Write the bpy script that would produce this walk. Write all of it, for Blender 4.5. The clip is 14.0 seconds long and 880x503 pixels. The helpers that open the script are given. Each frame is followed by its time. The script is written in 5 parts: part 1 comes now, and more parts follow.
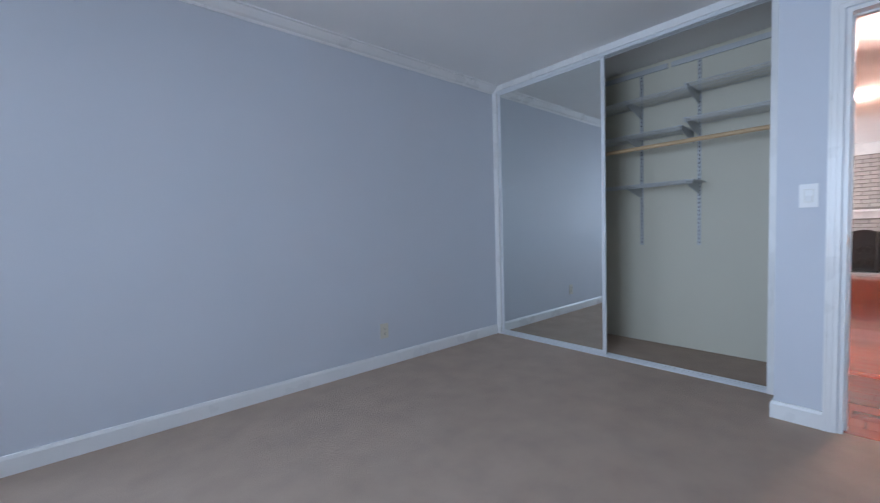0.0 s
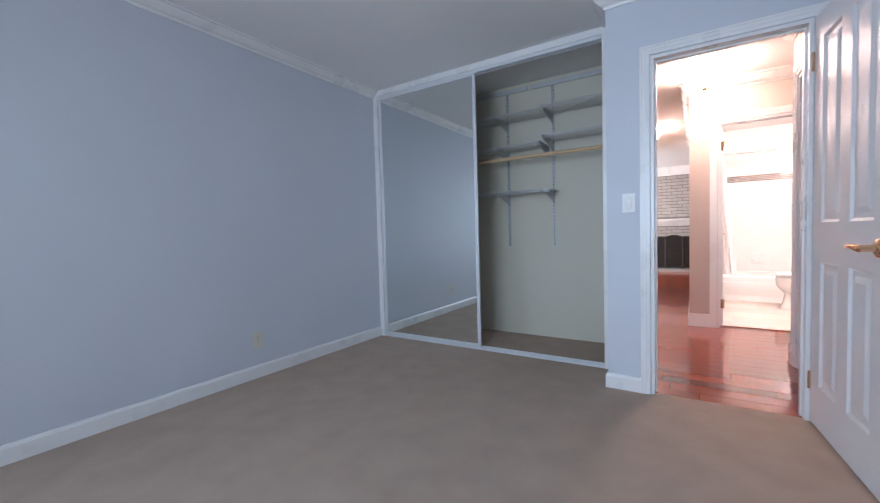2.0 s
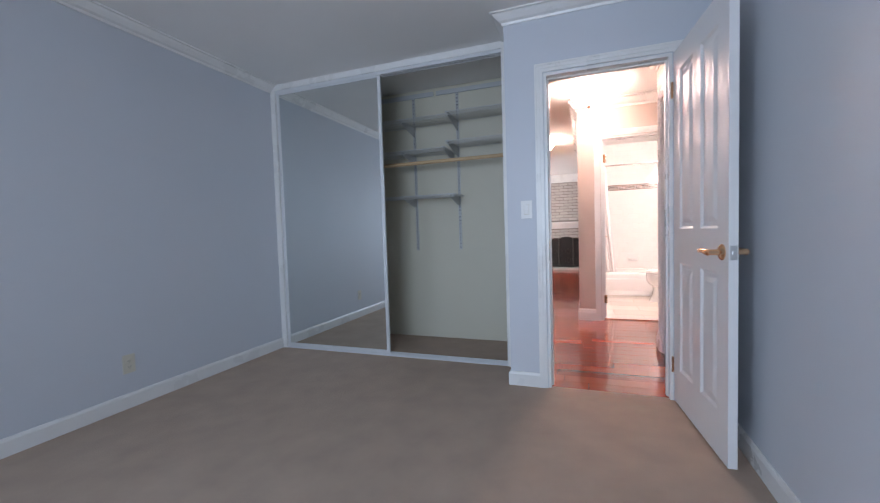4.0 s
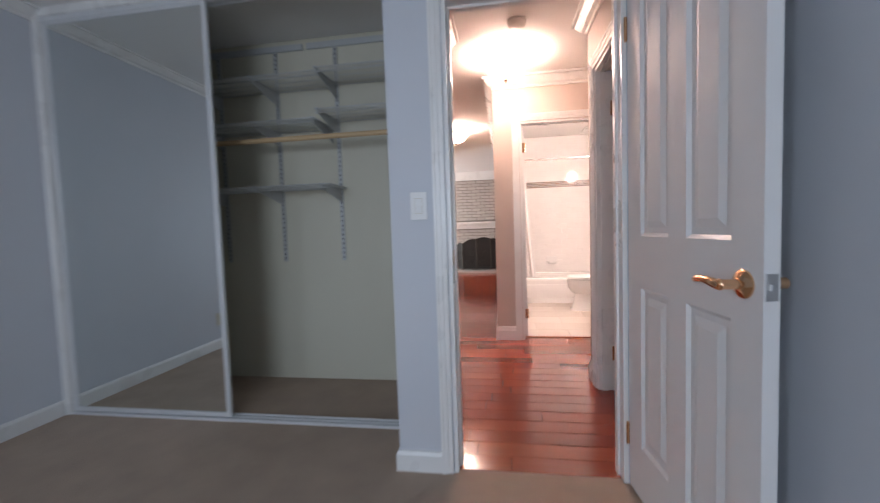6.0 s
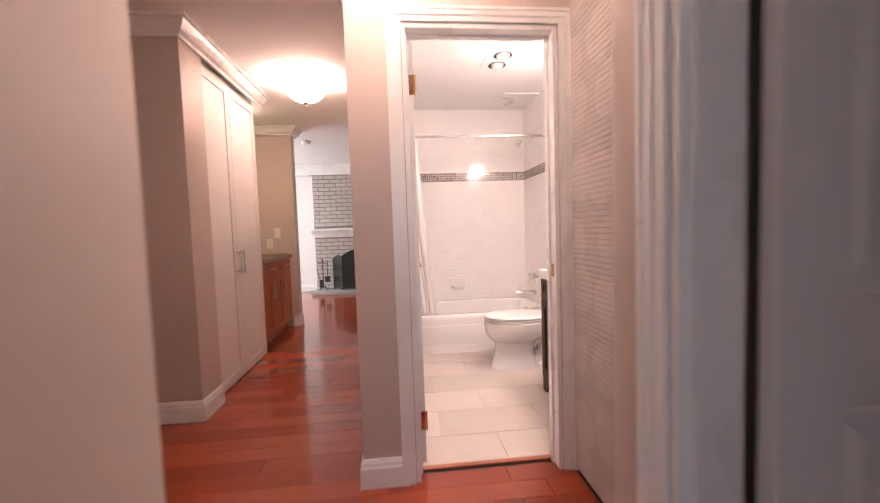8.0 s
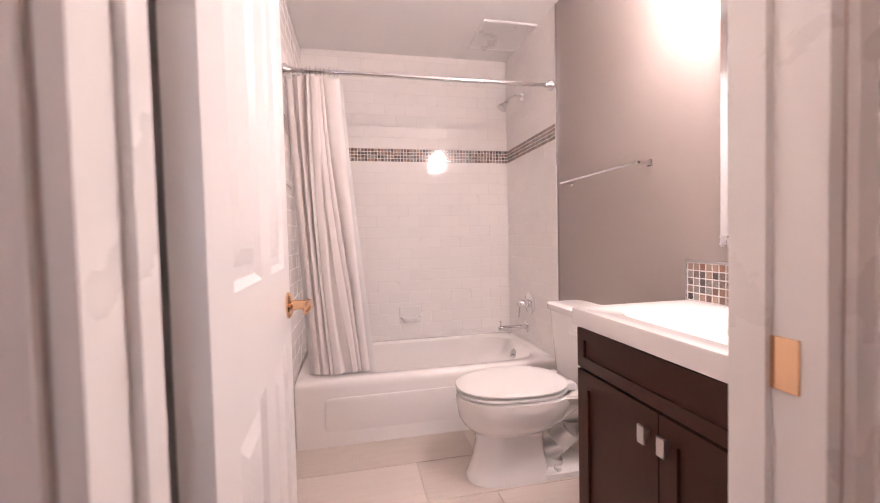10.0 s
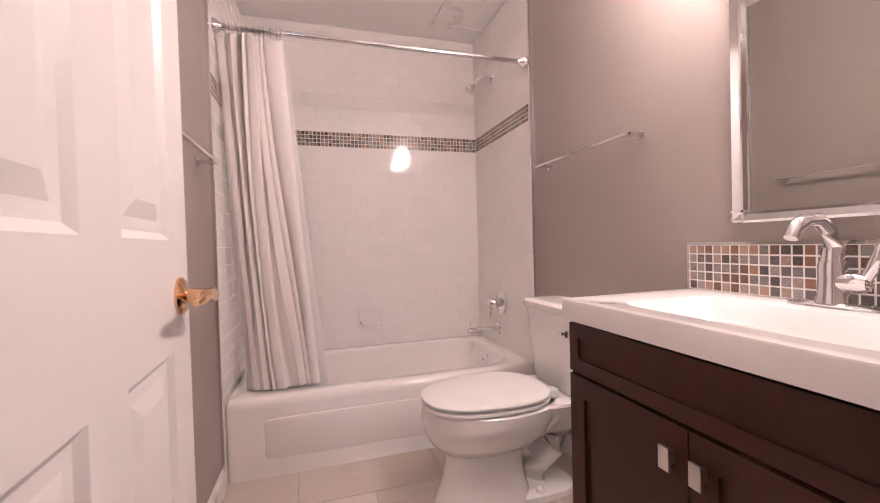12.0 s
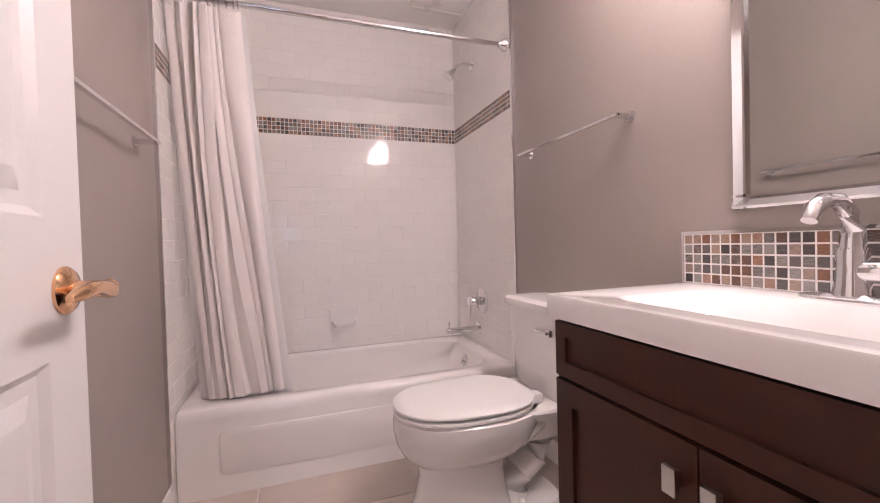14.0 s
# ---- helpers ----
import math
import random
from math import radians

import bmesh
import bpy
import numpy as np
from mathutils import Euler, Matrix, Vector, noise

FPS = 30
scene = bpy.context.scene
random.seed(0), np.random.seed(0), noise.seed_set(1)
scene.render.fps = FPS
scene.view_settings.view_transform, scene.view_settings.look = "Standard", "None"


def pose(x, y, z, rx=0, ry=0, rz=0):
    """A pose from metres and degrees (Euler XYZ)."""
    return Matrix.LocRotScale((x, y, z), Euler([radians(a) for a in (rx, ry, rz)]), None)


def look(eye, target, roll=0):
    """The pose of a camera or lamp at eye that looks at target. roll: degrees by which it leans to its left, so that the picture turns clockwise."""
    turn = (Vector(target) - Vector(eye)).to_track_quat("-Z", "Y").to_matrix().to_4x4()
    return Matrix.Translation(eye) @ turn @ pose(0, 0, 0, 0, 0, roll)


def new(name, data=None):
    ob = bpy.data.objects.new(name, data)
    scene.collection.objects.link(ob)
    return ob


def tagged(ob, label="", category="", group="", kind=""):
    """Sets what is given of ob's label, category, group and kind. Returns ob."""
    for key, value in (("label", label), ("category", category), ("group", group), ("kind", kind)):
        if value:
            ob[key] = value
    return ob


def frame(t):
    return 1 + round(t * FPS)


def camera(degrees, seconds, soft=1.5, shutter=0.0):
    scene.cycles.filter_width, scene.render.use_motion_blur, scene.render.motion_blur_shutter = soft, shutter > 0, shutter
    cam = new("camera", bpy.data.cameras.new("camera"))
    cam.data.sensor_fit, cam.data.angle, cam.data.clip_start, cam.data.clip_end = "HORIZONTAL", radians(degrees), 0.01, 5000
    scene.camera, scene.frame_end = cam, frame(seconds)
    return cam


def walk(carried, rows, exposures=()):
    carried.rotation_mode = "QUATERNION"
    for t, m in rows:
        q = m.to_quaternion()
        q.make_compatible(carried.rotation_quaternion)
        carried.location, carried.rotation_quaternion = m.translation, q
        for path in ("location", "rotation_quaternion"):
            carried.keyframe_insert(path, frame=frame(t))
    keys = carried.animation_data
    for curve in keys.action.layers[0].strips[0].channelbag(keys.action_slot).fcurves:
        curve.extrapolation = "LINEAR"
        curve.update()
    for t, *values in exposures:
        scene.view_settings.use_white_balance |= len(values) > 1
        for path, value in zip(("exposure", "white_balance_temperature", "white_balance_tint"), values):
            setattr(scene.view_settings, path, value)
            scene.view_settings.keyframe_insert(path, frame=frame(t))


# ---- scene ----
cam = camera(95.5, 14.0, soft=1.1, shutter=0.5)
PATH = [
    (0, (-0.004, 0.085, 1.048), (1.311, 1.589, 0.942), -1.7),
    (0.5, (-0.013, 0.067, 1.025), (1.444, 1.433, 0.926), -1.6),
    (1, (-0.014, 0.052, 1.013), (1.534, 1.315, 0.92), -1.6),
    (1.5, (-0.015, 0.035, 1.015), (1.604, 1.205, 0.922), -1.6),
    (2, (-0.002, 0.021, 1.011), (1.677, 1.104, 0.921), -1.6),
    (2.5, (0.006, 0.012, 1.008), (1.741, 1.004, 0.923), -1.6),
    (3, (0.009, 0.008, 1.021), (1.791, 0.91, 0.932), -1.7),
    (5.5, (0.553, 0.041, 1.049), (2.508, 0.448, 0.941), -2.0),
    (6, (1.016, 0.028, 1.066), (2.989, 0.337, 0.952), -1.9),
    (6.5, (1.501, -0.004, 1.08), (3.497, 0.04, 0.967), -1.2),
    (7, (2.035, -0.036, 1.117), (4.031, -0.051, 0.991), -1.5),
    (7.5, (2.559, -0.051, 1.148), (4.549, -0.209, 1.024), -1.5),
    (8, (3.039, -0.108, 1.141), (5.026, -0.306, 1.024), -1.9),
    (8.5, (3.539, -0.121, 1.12), (5.524, -0.34, 1.014), -1.8),
    (9, (3.979, -0.213, 1.118), (5.952, -0.528, 1.025), -1.8),
    (11.3, (4.675, -0.381, 1.016), (6.612, -0.879, 0.978), -1.4),
    (11.5, (4.699, -0.384, 1.012), (6.627, -0.917, 0.976), -1.6),
    (12, (4.729, -0.412, 0.996), (6.643, -0.991, 0.959), -1.6),
    (12.5, (4.762, -0.438, 0.989), (6.668, -1.042, 0.949), -1.6),
    (13, (4.793, -0.455, 0.982), (6.691, -1.083, 0.941), -1.5),
    (13.5, (4.823, -0.477, 0.974), (6.718, -1.117, 0.935), -1.6),
    (14, (4.851, -0.483, 0.966), (6.739, -1.144, 0.927), -1.6),
]
walk(cam, [(t, look(eye, target, roll)) for t, eye, target, roll in PATH],
     [(0.0, 0.60, 6150, 9), (1.0, 0.75, 6250, 9), (3.0, 0.52, 6400, 9), (5.5, 0.36, 6750, 10), (6.0, 0.16, 6900, 10), (6.5, -0.06, 7100, 10), (7.0, -0.12, 7200, 11), (7.5, 0.04, 7000, 14), (8.0, -0.06, 6750, 12), (8.5, -0.02, 6350, 11), (9.0, -0.08, 6250, 11), (11.5, -0.64, 6600, 14), (14.0, -0.66, 6100, 10)])

# ---- world and light ----
world = bpy.data.worlds.new("world")
scene.world = world
world.use_nodes = True
wn = world.node_tree.nodes
sky = wn.new("ShaderNodeTexSky")
sky.sky_type, sky.sun_disc = "NISHITA", False
sky.sun_elevation, sky.sun_rotation = radians(40), radians(200)
world.node_tree.links.new(sky.outputs[0], wn["Background"].inputs[0])
wn["Background"].inputs[1].default_value = 0.07


def area(name, place, target, sx, sy, watts, colour):
    d = bpy.data.lights.new(name, "AREA")
    d.shape, d.size, d.size_y, d.energy, d.color = "RECTANGLE", sx, sy, watts, colour
    ob = new(name, d)
    ob.matrix_world = look(place, target)
    return ob


def bulb(name, place, watts, colour, radius=0.06):
    d = bpy.data.lights.new(name, "POINT")
    d.energy, d.color, d.shadow_soft_size = watts, colour, radius
    ob = new(name, d)
    ob.location = place
    return ob


COOL = (0.64, 0.78, 1.0)
WARM = (1.0, 0.665, 0.575)
area("window_light", (-1.96, 2.68, 1.45), (-2.1, -1.0, 1.2), 0.95, 1.15, 44, COOL)
# Added fill lamp behind the viewer, narrowed to leave the near left wall dim.
back = area("back_fill_light", (-2.57, 0.5, 1.45), (3.0, 1.3, 0.9), 1.5, 1.15, 14, COOL)
back.data.spread = radians(85)
area("living_window_light", (9.6, 4.35, 1.4), (9.6, 0.0, 1.0), 2.2, 1.6, 180, (0.86, 0.93, 1.0))
bulb("hall_lamp_bulb", (4.283, -0.03, 2.25), 36, WARM, 0.05)
bulb("corridor_lamp_bulb", (6.53, 0.625, 2.25), 66, WARM, 0.05)

# ---- materials ----
def mat(name, colour, rough=0.6, metal=0.0, vary=0.06, scale=6.0, bump=0.0, bscale=200.0, spread=0.0, coat=0.0, stretch=(1, 1, 1), spec=0.5):
    """A painted, glazed, woven or metal surface: two scales of variation, fine relief, piece-to-piece spread."""
    m = bpy.data.materials.new(name)
    m.use_nodes = True
    n, l = m.node_tree.nodes, m.node_tree.links
    b = n["Principled BSDF"]
    b.inputs["Roughness"].default_value, b.inputs["Metallic"].default_value = rough, metal
    b.inputs["Coat Weight"].default_value, b.inputs["Specular IOR Level"].default_value = coat, spec
    tc = n.new("ShaderNodeTexCoord")
    mp = n.new("ShaderNodeMapping")
    mp.inputs["Scale"].default_value = stretch
    l.new(tc.outputs["Object"], mp.inputs[0])
    n1 = n.new("ShaderNodeTexNoise")
    n1.inputs["Scale"].default_value, n1.inputs["Detail"].default_value = scale, 6
    l.new(mp.outputs[0], n1.inputs["Vector"])
    hsv = n.new("ShaderNodeHueSaturation")
    hsv.inputs["Color"].default_value = (*colour, 1)
    mr = n.new("ShaderNodeMapRange")
    mr.inputs[3].default_value, mr.inputs[4].default_value = 1 - vary, 1 + vary
    l.new(n1.outputs[0], mr.inputs[0])
    val = mr.outputs[0]
    if spread:
        oi = n.new("ShaderNodeObjectInfo")
        m2 = n.new("ShaderNodeMapRange")
        m2.inputs[3].default_value, m2.inputs[4].default_value = 1 - spread, 1 + spread
        l.new(oi.outputs["Random"], m2.inputs[0])
        mu = n.new("ShaderNodeMath")
        mu.operation = "MULTIPLY"
        l.new(val, mu.inputs[0])
        l.new(m2.outputs[0], mu.inputs[1])
        val = mu.outputs[0]
    l.new(val, hsv.inputs["Value"])
    l.new(hsv.outputs[0], b.inputs["Base Color"])
    if rough > 0.05:
        r2 = n.new("ShaderNodeMapRange")
        r2.inputs[3].default_value, r2.inputs[4].default_value = rough * 0.85, min(1, rough * 1.15)
        l.new(n1.outputs[0], r2.inputs[0])
        l.new(r2.outputs[0], b.inputs["Roughness"])
    if bump:
        n2 = n.new("ShaderNodeTexNoise")
        n2.inputs["Scale"].default_value, n2.inputs["Detail"].default_value = bscale, 3
        l.new(mp.outputs[0], n2.inputs["Vector"])
        bp = n.new("ShaderNodeBump")
        bp.inputs["Strength"].default_value, bp.inputs["Distance"].default_value = bump, 0.004
        l.new(n2.outputs[0], bp.inputs["Height"])
        l.new(bp.outputs[0], b.inputs["Normal"])
    return m


def ramp_mat(name, stops, rough, spread_by="random", grain=(1, 1, 1), gscale=20, amount=0.25, coat=0.0, bump=0.0):
    """Pieces whose colour is drawn from a ramp, with streaky grain inside each piece."""
    m = bpy.data.materials.new(name)
    m.use_nodes = True
    n, l = m.node_tree.nodes, m.node_tree.links
    b = n["Principled BSDF"]
    b.inputs["Roughness"].default_value, b.inputs["Coat Weight"].default_value = rough, coat
    oi = n.new("ShaderNodeObjectInfo")
    tc = n.new("ShaderNodeTexCoord")
    mp = n.new("ShaderNodeMapping")
    mp.inputs["Scale"].default_value = grain
    sh = n.new("ShaderNodeVectorMath")
    sh.operation = "ADD"
    mul = n.new("ShaderNodeMath")
    mul.operation = "MULTIPLY"
    mul.inputs[1].default_value = 37.0
    l.new(oi.outputs["Random"], mul.inputs[0])
    l.new(tc.outputs["Object"], mp.inputs[0])
    l.new(mp.outputs[0], sh.inputs[0])
    l.new(mul.outputs[0], sh.inputs[1])
    nz = n.new("ShaderNodeTexNoise")
    nz.inputs["Scale"].default_value, nz.inputs["Detail"].default_value = gscale, 5
    l.new(sh.outputs[0], nz.inputs["Vector"])
    mix = n.new("ShaderNodeMath")
    mix.operation = "MULTIPLY_ADD"
    ce = n.new("ShaderNodeMath")
    ce.operation = "SUBTRACT"
    ce.inputs[1].default_value = 0.5
    l.new(nz.outputs[0], ce.inputs[0])
    l.new(ce.outputs[0], mix.inputs[0])
    mix.inputs[1].default_value = amount
    l.new(oi.outputs["Random"], mix.inputs[2])
    rp = n.new("ShaderNodeValToRGB")
    while len(rp.color_ramp.elements) < len(stops):
        rp.color_ramp.elements.new(0.5)
    for e, (p, c) in zip(rp.color_ramp.elements, stops):
        e.position, e.color = p, (*c, 1)
    l.new(mix.outputs[0], rp.inputs[0])
    l.new(rp.outputs[0], b.inputs["Base Color"])
    if bump:
        bp = n.new("ShaderNodeBump")
        bp.inputs["Strength"].default_value, bp.inputs["Distance"].default_value = bump, 0.002
        l.new(nz.outputs[0], bp.inputs["Height"])
        l.new(bp.outputs[0], b.inputs["Normal"])
    return m


def glow(name, colour, strength):
    m = bpy.data.materials.new(name)
    m.use_nodes = True
    b = m.node_tree.nodes["Principled BSDF"]
    b.inputs["Base Color"].default_value = (0.9, 0.88, 0.85, 1)
    b.inputs["Roughness"].default_value = 0.3
    b.inputs["Emission Color"].default_value, b.inputs["Emission Strength"].default_value = (*colour, 1), strength
    return m


M_BEDWALL = mat("bedroom_paint", (0.60, 0.62, 0.66), 0.55, vary=0.03, scale=2, bump=0.12, bscale=260)
M_HALLWALL = mat("hall_paint", (0.56, 0.47, 0.42), 0.5, vary=0.03, scale=2, bump=0.15, bscale=240)
M_BATHWALL = mat("bath_paint", (0.33, 0.285, 0.26), 0.42, vary=0.03, scale=2, bump=0.15, bscale=240)
M_LIVWALL = mat("living_paint", (0.74, 0.72, 0.70), 0.5, vary=0.03, scale=2, bump=0.1)
M_CLOSET = mat("closet_paint", (0.62, 0.59, 0.48), 0.6, vary=0.03, scale=2, bump=0.1)
M_LIME = mat("lime_paint", (0.52, 0.50, 0.07), 0.5, vary=0.03, scale=2, bump=0.1)
M_CEIL = mat("ceiling_paint", (0.84, 0.83, 0.81), 0.75, vary=0.03, scale=3, bump=0.2, bscale=120)
M_TRIM = mat("white_trim_paint", (0.80, 0.79, 0.77), 0.28, vary=0.02, scale=5, bump=0.04, bscale=60)
M_DOOR = mat("white_door_paint", (0.80, 0.79, 0.78), 0.3, vary=0.02, scale=5, bump=0.05, bscale=70)
M_CARPET = mat("beige_carpet", (0.48, 0.365, 0.285), 0.95, vary=0.2, scale=5.5, bump=1.0, bscale=420)
M_GROUT = mat("grout", (0.62, 0.57, 0.53), 0.8, vary=0.05, scale=30)
M_WGROUT = mat("white_grout", (0.82, 0.785, 0.755), 0.7, vary=0.03, scale=30)
M_CHROME = mat("chrome", (0.78, 0.78, 0.79), 0.09, 1.0, vary=0.02)
M_STEEL = mat("brushed_steel", (0.60, 0.60, 0.60), 0.3, 1.0, vary=0.05, scale=60)
M_ALU = mat("white_aluminium", (0.72, 0.73, 0.74), 0.35, 0.2, vary=0.03)
M_BRASS = mat("polished_brass", (0.80, 0.50, 0.30), 0.14, 1.0, vary=0.04)
M_BRONZE = mat("bronze", (0.32, 0.20, 0.13), 0.3, 1.0, vary=0.1)
M_MIRROR = mat("mirror_silver", (0.80, 0.83, 0.82), 0.02, 1.0, vary=0.0)
M_WIRE = mat("grey_shelf_wire", (0.60, 0.61, 0.60), 0.35, 0.6, vary=0.04)
M_UPRIGHT = mat("grey_enamelled_steel", (0.52, 0.53, 0.53), 0.45, 0.2, vary=0.05, scale=60)
M_ROD = mat("pine_rod", (0.60, 0.42, 0.24), 0.45, vary=0.12, scale=40, stretch=(10, 1, 10))
M_PORC = mat("white_porcelain", (0.88, 0.86, 0.84), 0.1, vary=0.01, coat=0.5)
M_TUB = mat("tub_enamel", (0.89, 0.865, 0.84), 0.16, vary=0.015, coat=0.3)
M_TILE = mat("white_glazed_tile", (0.90, 0.87, 0.845), 0.06, vary=0.01, scale=8, spread=0.012, bump=0.05, bscale=18)
M_FLOORTILE = ramp_mat("stone_floor_tile", [(0.0, (0.57, 0.495, 0.44)), (0.5, (0.64, 0.56, 0.505)), (1.0, (0.70, 0.62, 0.565))], 0.35, grain=(14, 1, 14), gscale=6, amount=0.8, bump=0.1)
M_MOSAIC = ramp_mat("glass_mosaic", [(0.0, (0.06, 0.05, 0.05)), (0.2, (0.14, 0.125, 0.12)), (0.38, (0.32, 0.30, 0.28)), (0.52, (0.11, 0.07, 0.055)), (0.7, (0.27, 0.135, 0.085)), (0.86, (0.40, 0.285, 0.22)), (1.0, (0.18, 0.16, 0.16))], 0.12, grain=(8, 60, 60), gscale=9, amount=0.4, coat=0.5)
M_PLANK = ramp_mat("cherry_floor", [(0.0, (0.25, 0.040, 0.015)), (0.35, (0.29, 0.048, 0.018)), (0.7, (0.32, 0.056, 0.021)), (1.0, (0.37, 0.075, 0.029))], 0.16, grain=(26, 1.2, 26), gscale=3.0, amount=0.45, coat=0.35, bump=0.05)
M_CHERRY = mat("cherry_cabinet", (0.36, 0.10, 0.045), 0.3, vary=0.2, scale=9, stretch=(8, 8, 1), coat=0.2)
M_ESPRESSO = mat("espresso_wood", (0.044, 0.0145, 0.0085), 0.42, vary=0.28, scale=8, stretch=(10, 10, 1.2), bump=0.05, bscale=40, spec=0.25)
M_GRANITE = mat("speckled_granite", (0.36, 0.28, 0.22), 0.2, vary=0.5, scale=120)
M_COUNTER = mat("white_cultured_marble", (0.80, 0.785, 0.77), 0.12, vary=0.01, coat=0.4)
M_CABINET = mat("white_cabinet_paint", (0.73, 0.69, 0.66), 0.35, vary=0.02)
M_BRICK = mat("painted_grey_brick", (0.50, 0.45, 0.42), 0.7, vary=0.1, scale=14, bump=0.5, bscale=60, spread=0.07)
M_MORTAR = mat("grey_mortar", (0.26, 0.23, 0.21), 0.9, vary=0.1, scale=30)
M_HEARTH = mat("slate_hearth", (0.35, 0.34, 0.33), 0.5, vary=0.15, scale=12)
M_IRON = mat("wrought_iron", (0.05, 0.042, 0.038), 0.5, 0.6, vary=0.2, scale=20)
M_MESH = mat("screen_mesh", (0.02, 0.018, 0.017), 0.7, 0.3, vary=0.2, scale=60)
M_CURTAIN = mat("white_waffle_cotton", (0.80, 0.76, 0.74), 0.9, vary=0.03, scale=10, bump=0.5, bscale=170)
M_LINER = mat("clear_vinyl_liner", (0.74, 0.73, 0.72), 0.3, vary=0.02)
M_PLASTIC = mat("white_plastic", (0.80, 0.79, 0.77), 0.35, vary=0.01)
M_IVORY = mat("ivory_plastic", (0.66, 0.62, 0.52), 0.4, vary=0.01)
# Near black for the shade in slots, wells and firebox, and for plank joints.
M_DARK = mat("slot_shade_and_joint", (0.03, 0.028, 0.027), 0.6)


def disc_print(m, size, radius, gain):
    """Tone-on-tone discs printed on a cloth of the xz plane, in staggered rows."""
    n, l = m.node_tree.nodes, m.node_tree.links
    tc = n.new("ShaderNodeTexCoord")
    sp = n.new("ShaderNodeSeparateXYZ")
    l.new(tc.outputs["Object"], sp.inputs[0])
    cm = n.new("ShaderNodeCombineXYZ")
    l.new(sp.outputs["X"], cm.inputs[0])
    l.new(sp.outputs["Z"], cm.inputs[1])
    vo = n.new("ShaderNodeTexVoronoi")
    vo.voronoi_dimensions = "2D"
    vo.inputs["Scale"].default_value, vo.inputs["Randomness"].default_value = 1 / size, 0.35
    l.new(cm.outputs[0], vo.inputs["Vector"])
    mr = n.new("ShaderNodeMapRange")
    mr.inputs[1].default_value, mr.inputs[2].default_value = radius - 0.02, radius + 0.02
    mr.inputs[3].default_value, mr.inputs[4].default_value = gain, 1.0
    l.new(vo.outputs["Distance"], mr.inputs[0])
    hsv = next(x for x in n if x.type == "HUE_SAT")
    link_in = hsv.inputs["Value"].links[0].from_socket
    mu = n.new("ShaderNodeMath")
    mu.operation = "MULTIPLY"
    l.new(link_in, mu.inputs[0])
    l.new(mr.outputs[0], mu.inputs[1])
    l.new(mu.outputs[0], hsv.inputs["Value"])
    return m


M_WAVE = disc_print(mat("pleated_cloth", (0.43, 0.375, 0.34), 0.7, vary=0.04, scale=10, bump=0.1, bscale=300), 0.26, 0.40, 1.13)
M_GLASSLAMP = glow("alabaster_glass", (1.0, 0.74, 0.66), 30.0)
M_VANGLOW = glow("vanity_glass", (1.0, 0.81, 0.78), 108.0)
M_REFLECTOR = mat("reflector_bulb", (0.75, 0.73, 0.70), 0.3, vary=0.02)

# ---- building helpers ----
def link_mesh(name, bm, material, parent=None, label="", smooth=False, bevel=0.0):
    if bevel:
        bmesh.ops.bevel(bm, geom=list(bm.edges), offset=bevel, segments=2, profile=0.7, affect="EDGES")
    bmesh.ops.recalc_face_normals(bm, faces=bm.faces)
    me = bpy.data.meshes.new(name)
    if smooth:
        for f in bm.faces:
            f.smooth = True
    bm.to_mesh(me)
    bm.free()
    me.materials.append(material)
    if smooth:
        me.set_sharp_from_angle(angle=radians(40))
    ob = new(name, me)
    ob.parent = parent
    if label:
        ob["label"] = label
    return ob


part = link_mesh


def thing(name, label, category, m=None, group="", kind=""):
    ob = new(name)
    ob.empty_display_size = 0.1
    if m is not None:
        ob.matrix_world = m
    return tagged(ob, label, category, group, kind)


def box(bm, a, b):
    vs = [bm.verts.new((x, y, z)) for x in (a[0], b[0]) for y in (a[1], b[1]) for z in (a[2], b[2])]
    for q in ((0, 1, 3, 2), (4, 6, 7, 5), (0, 4, 5, 1), (2, 3, 7, 6), (0, 2, 6, 4), (1, 5, 7, 3)):
        bm.faces.new([vs[i] for i in q])
    return bm


def boxes(*pairs):
    bm = bmesh.new()
    for a, b in pairs:
        box(bm, a, b)
    return bm


def slab(name, a, b, material, label="", category="", kind="structure"):
    ob = link_mesh(name, boxes((a, b)), material)
    return tagged(ob, label, category, "", kind)


def prism(bm, profile, start, end, u, v, m0=0.0, m1=0.0):
    """Sweeps the flat profile (pairs along u and v) from start to end; m0 and m1 mitre its ends outwards."""
    s, e, u, v = Vector(start), Vector(end), Vector(u), Vector(v)
    d = (e - s).normalized()
    r0 = [bm.verts.new(s + u * p + v * q - d * (p * m0)) for p, q in profile]
    r1 = [bm.verts.new(e + u * p + v * q + d * (p * m1)) for p, q in profile]
    k = len(profile)
    for i in range(k):
        bm.faces.new((r0[i], r0[(i + 1) % k], r1[(i + 1) % k], r1[i]))
    bm.faces.new(r0)
    bm.faces.new(r1[::-1])
    return bm


def loft(bm, rings, cap0=True, cap1=True):
    rows = [[bm.verts.new(p) for p in r] for r in rings]
    k = len(rows[0])
    for a, b in zip(rows, rows[1:]):
        for i in range(k):
            bm.faces.new((a[i], a[(i + 1) % k], b[(i + 1) % k], b[i]))
    if cap0:
        bm.faces.new(rows[0][::-1])
    if cap1:
        bm.faces.new(rows[-1])
    return bm


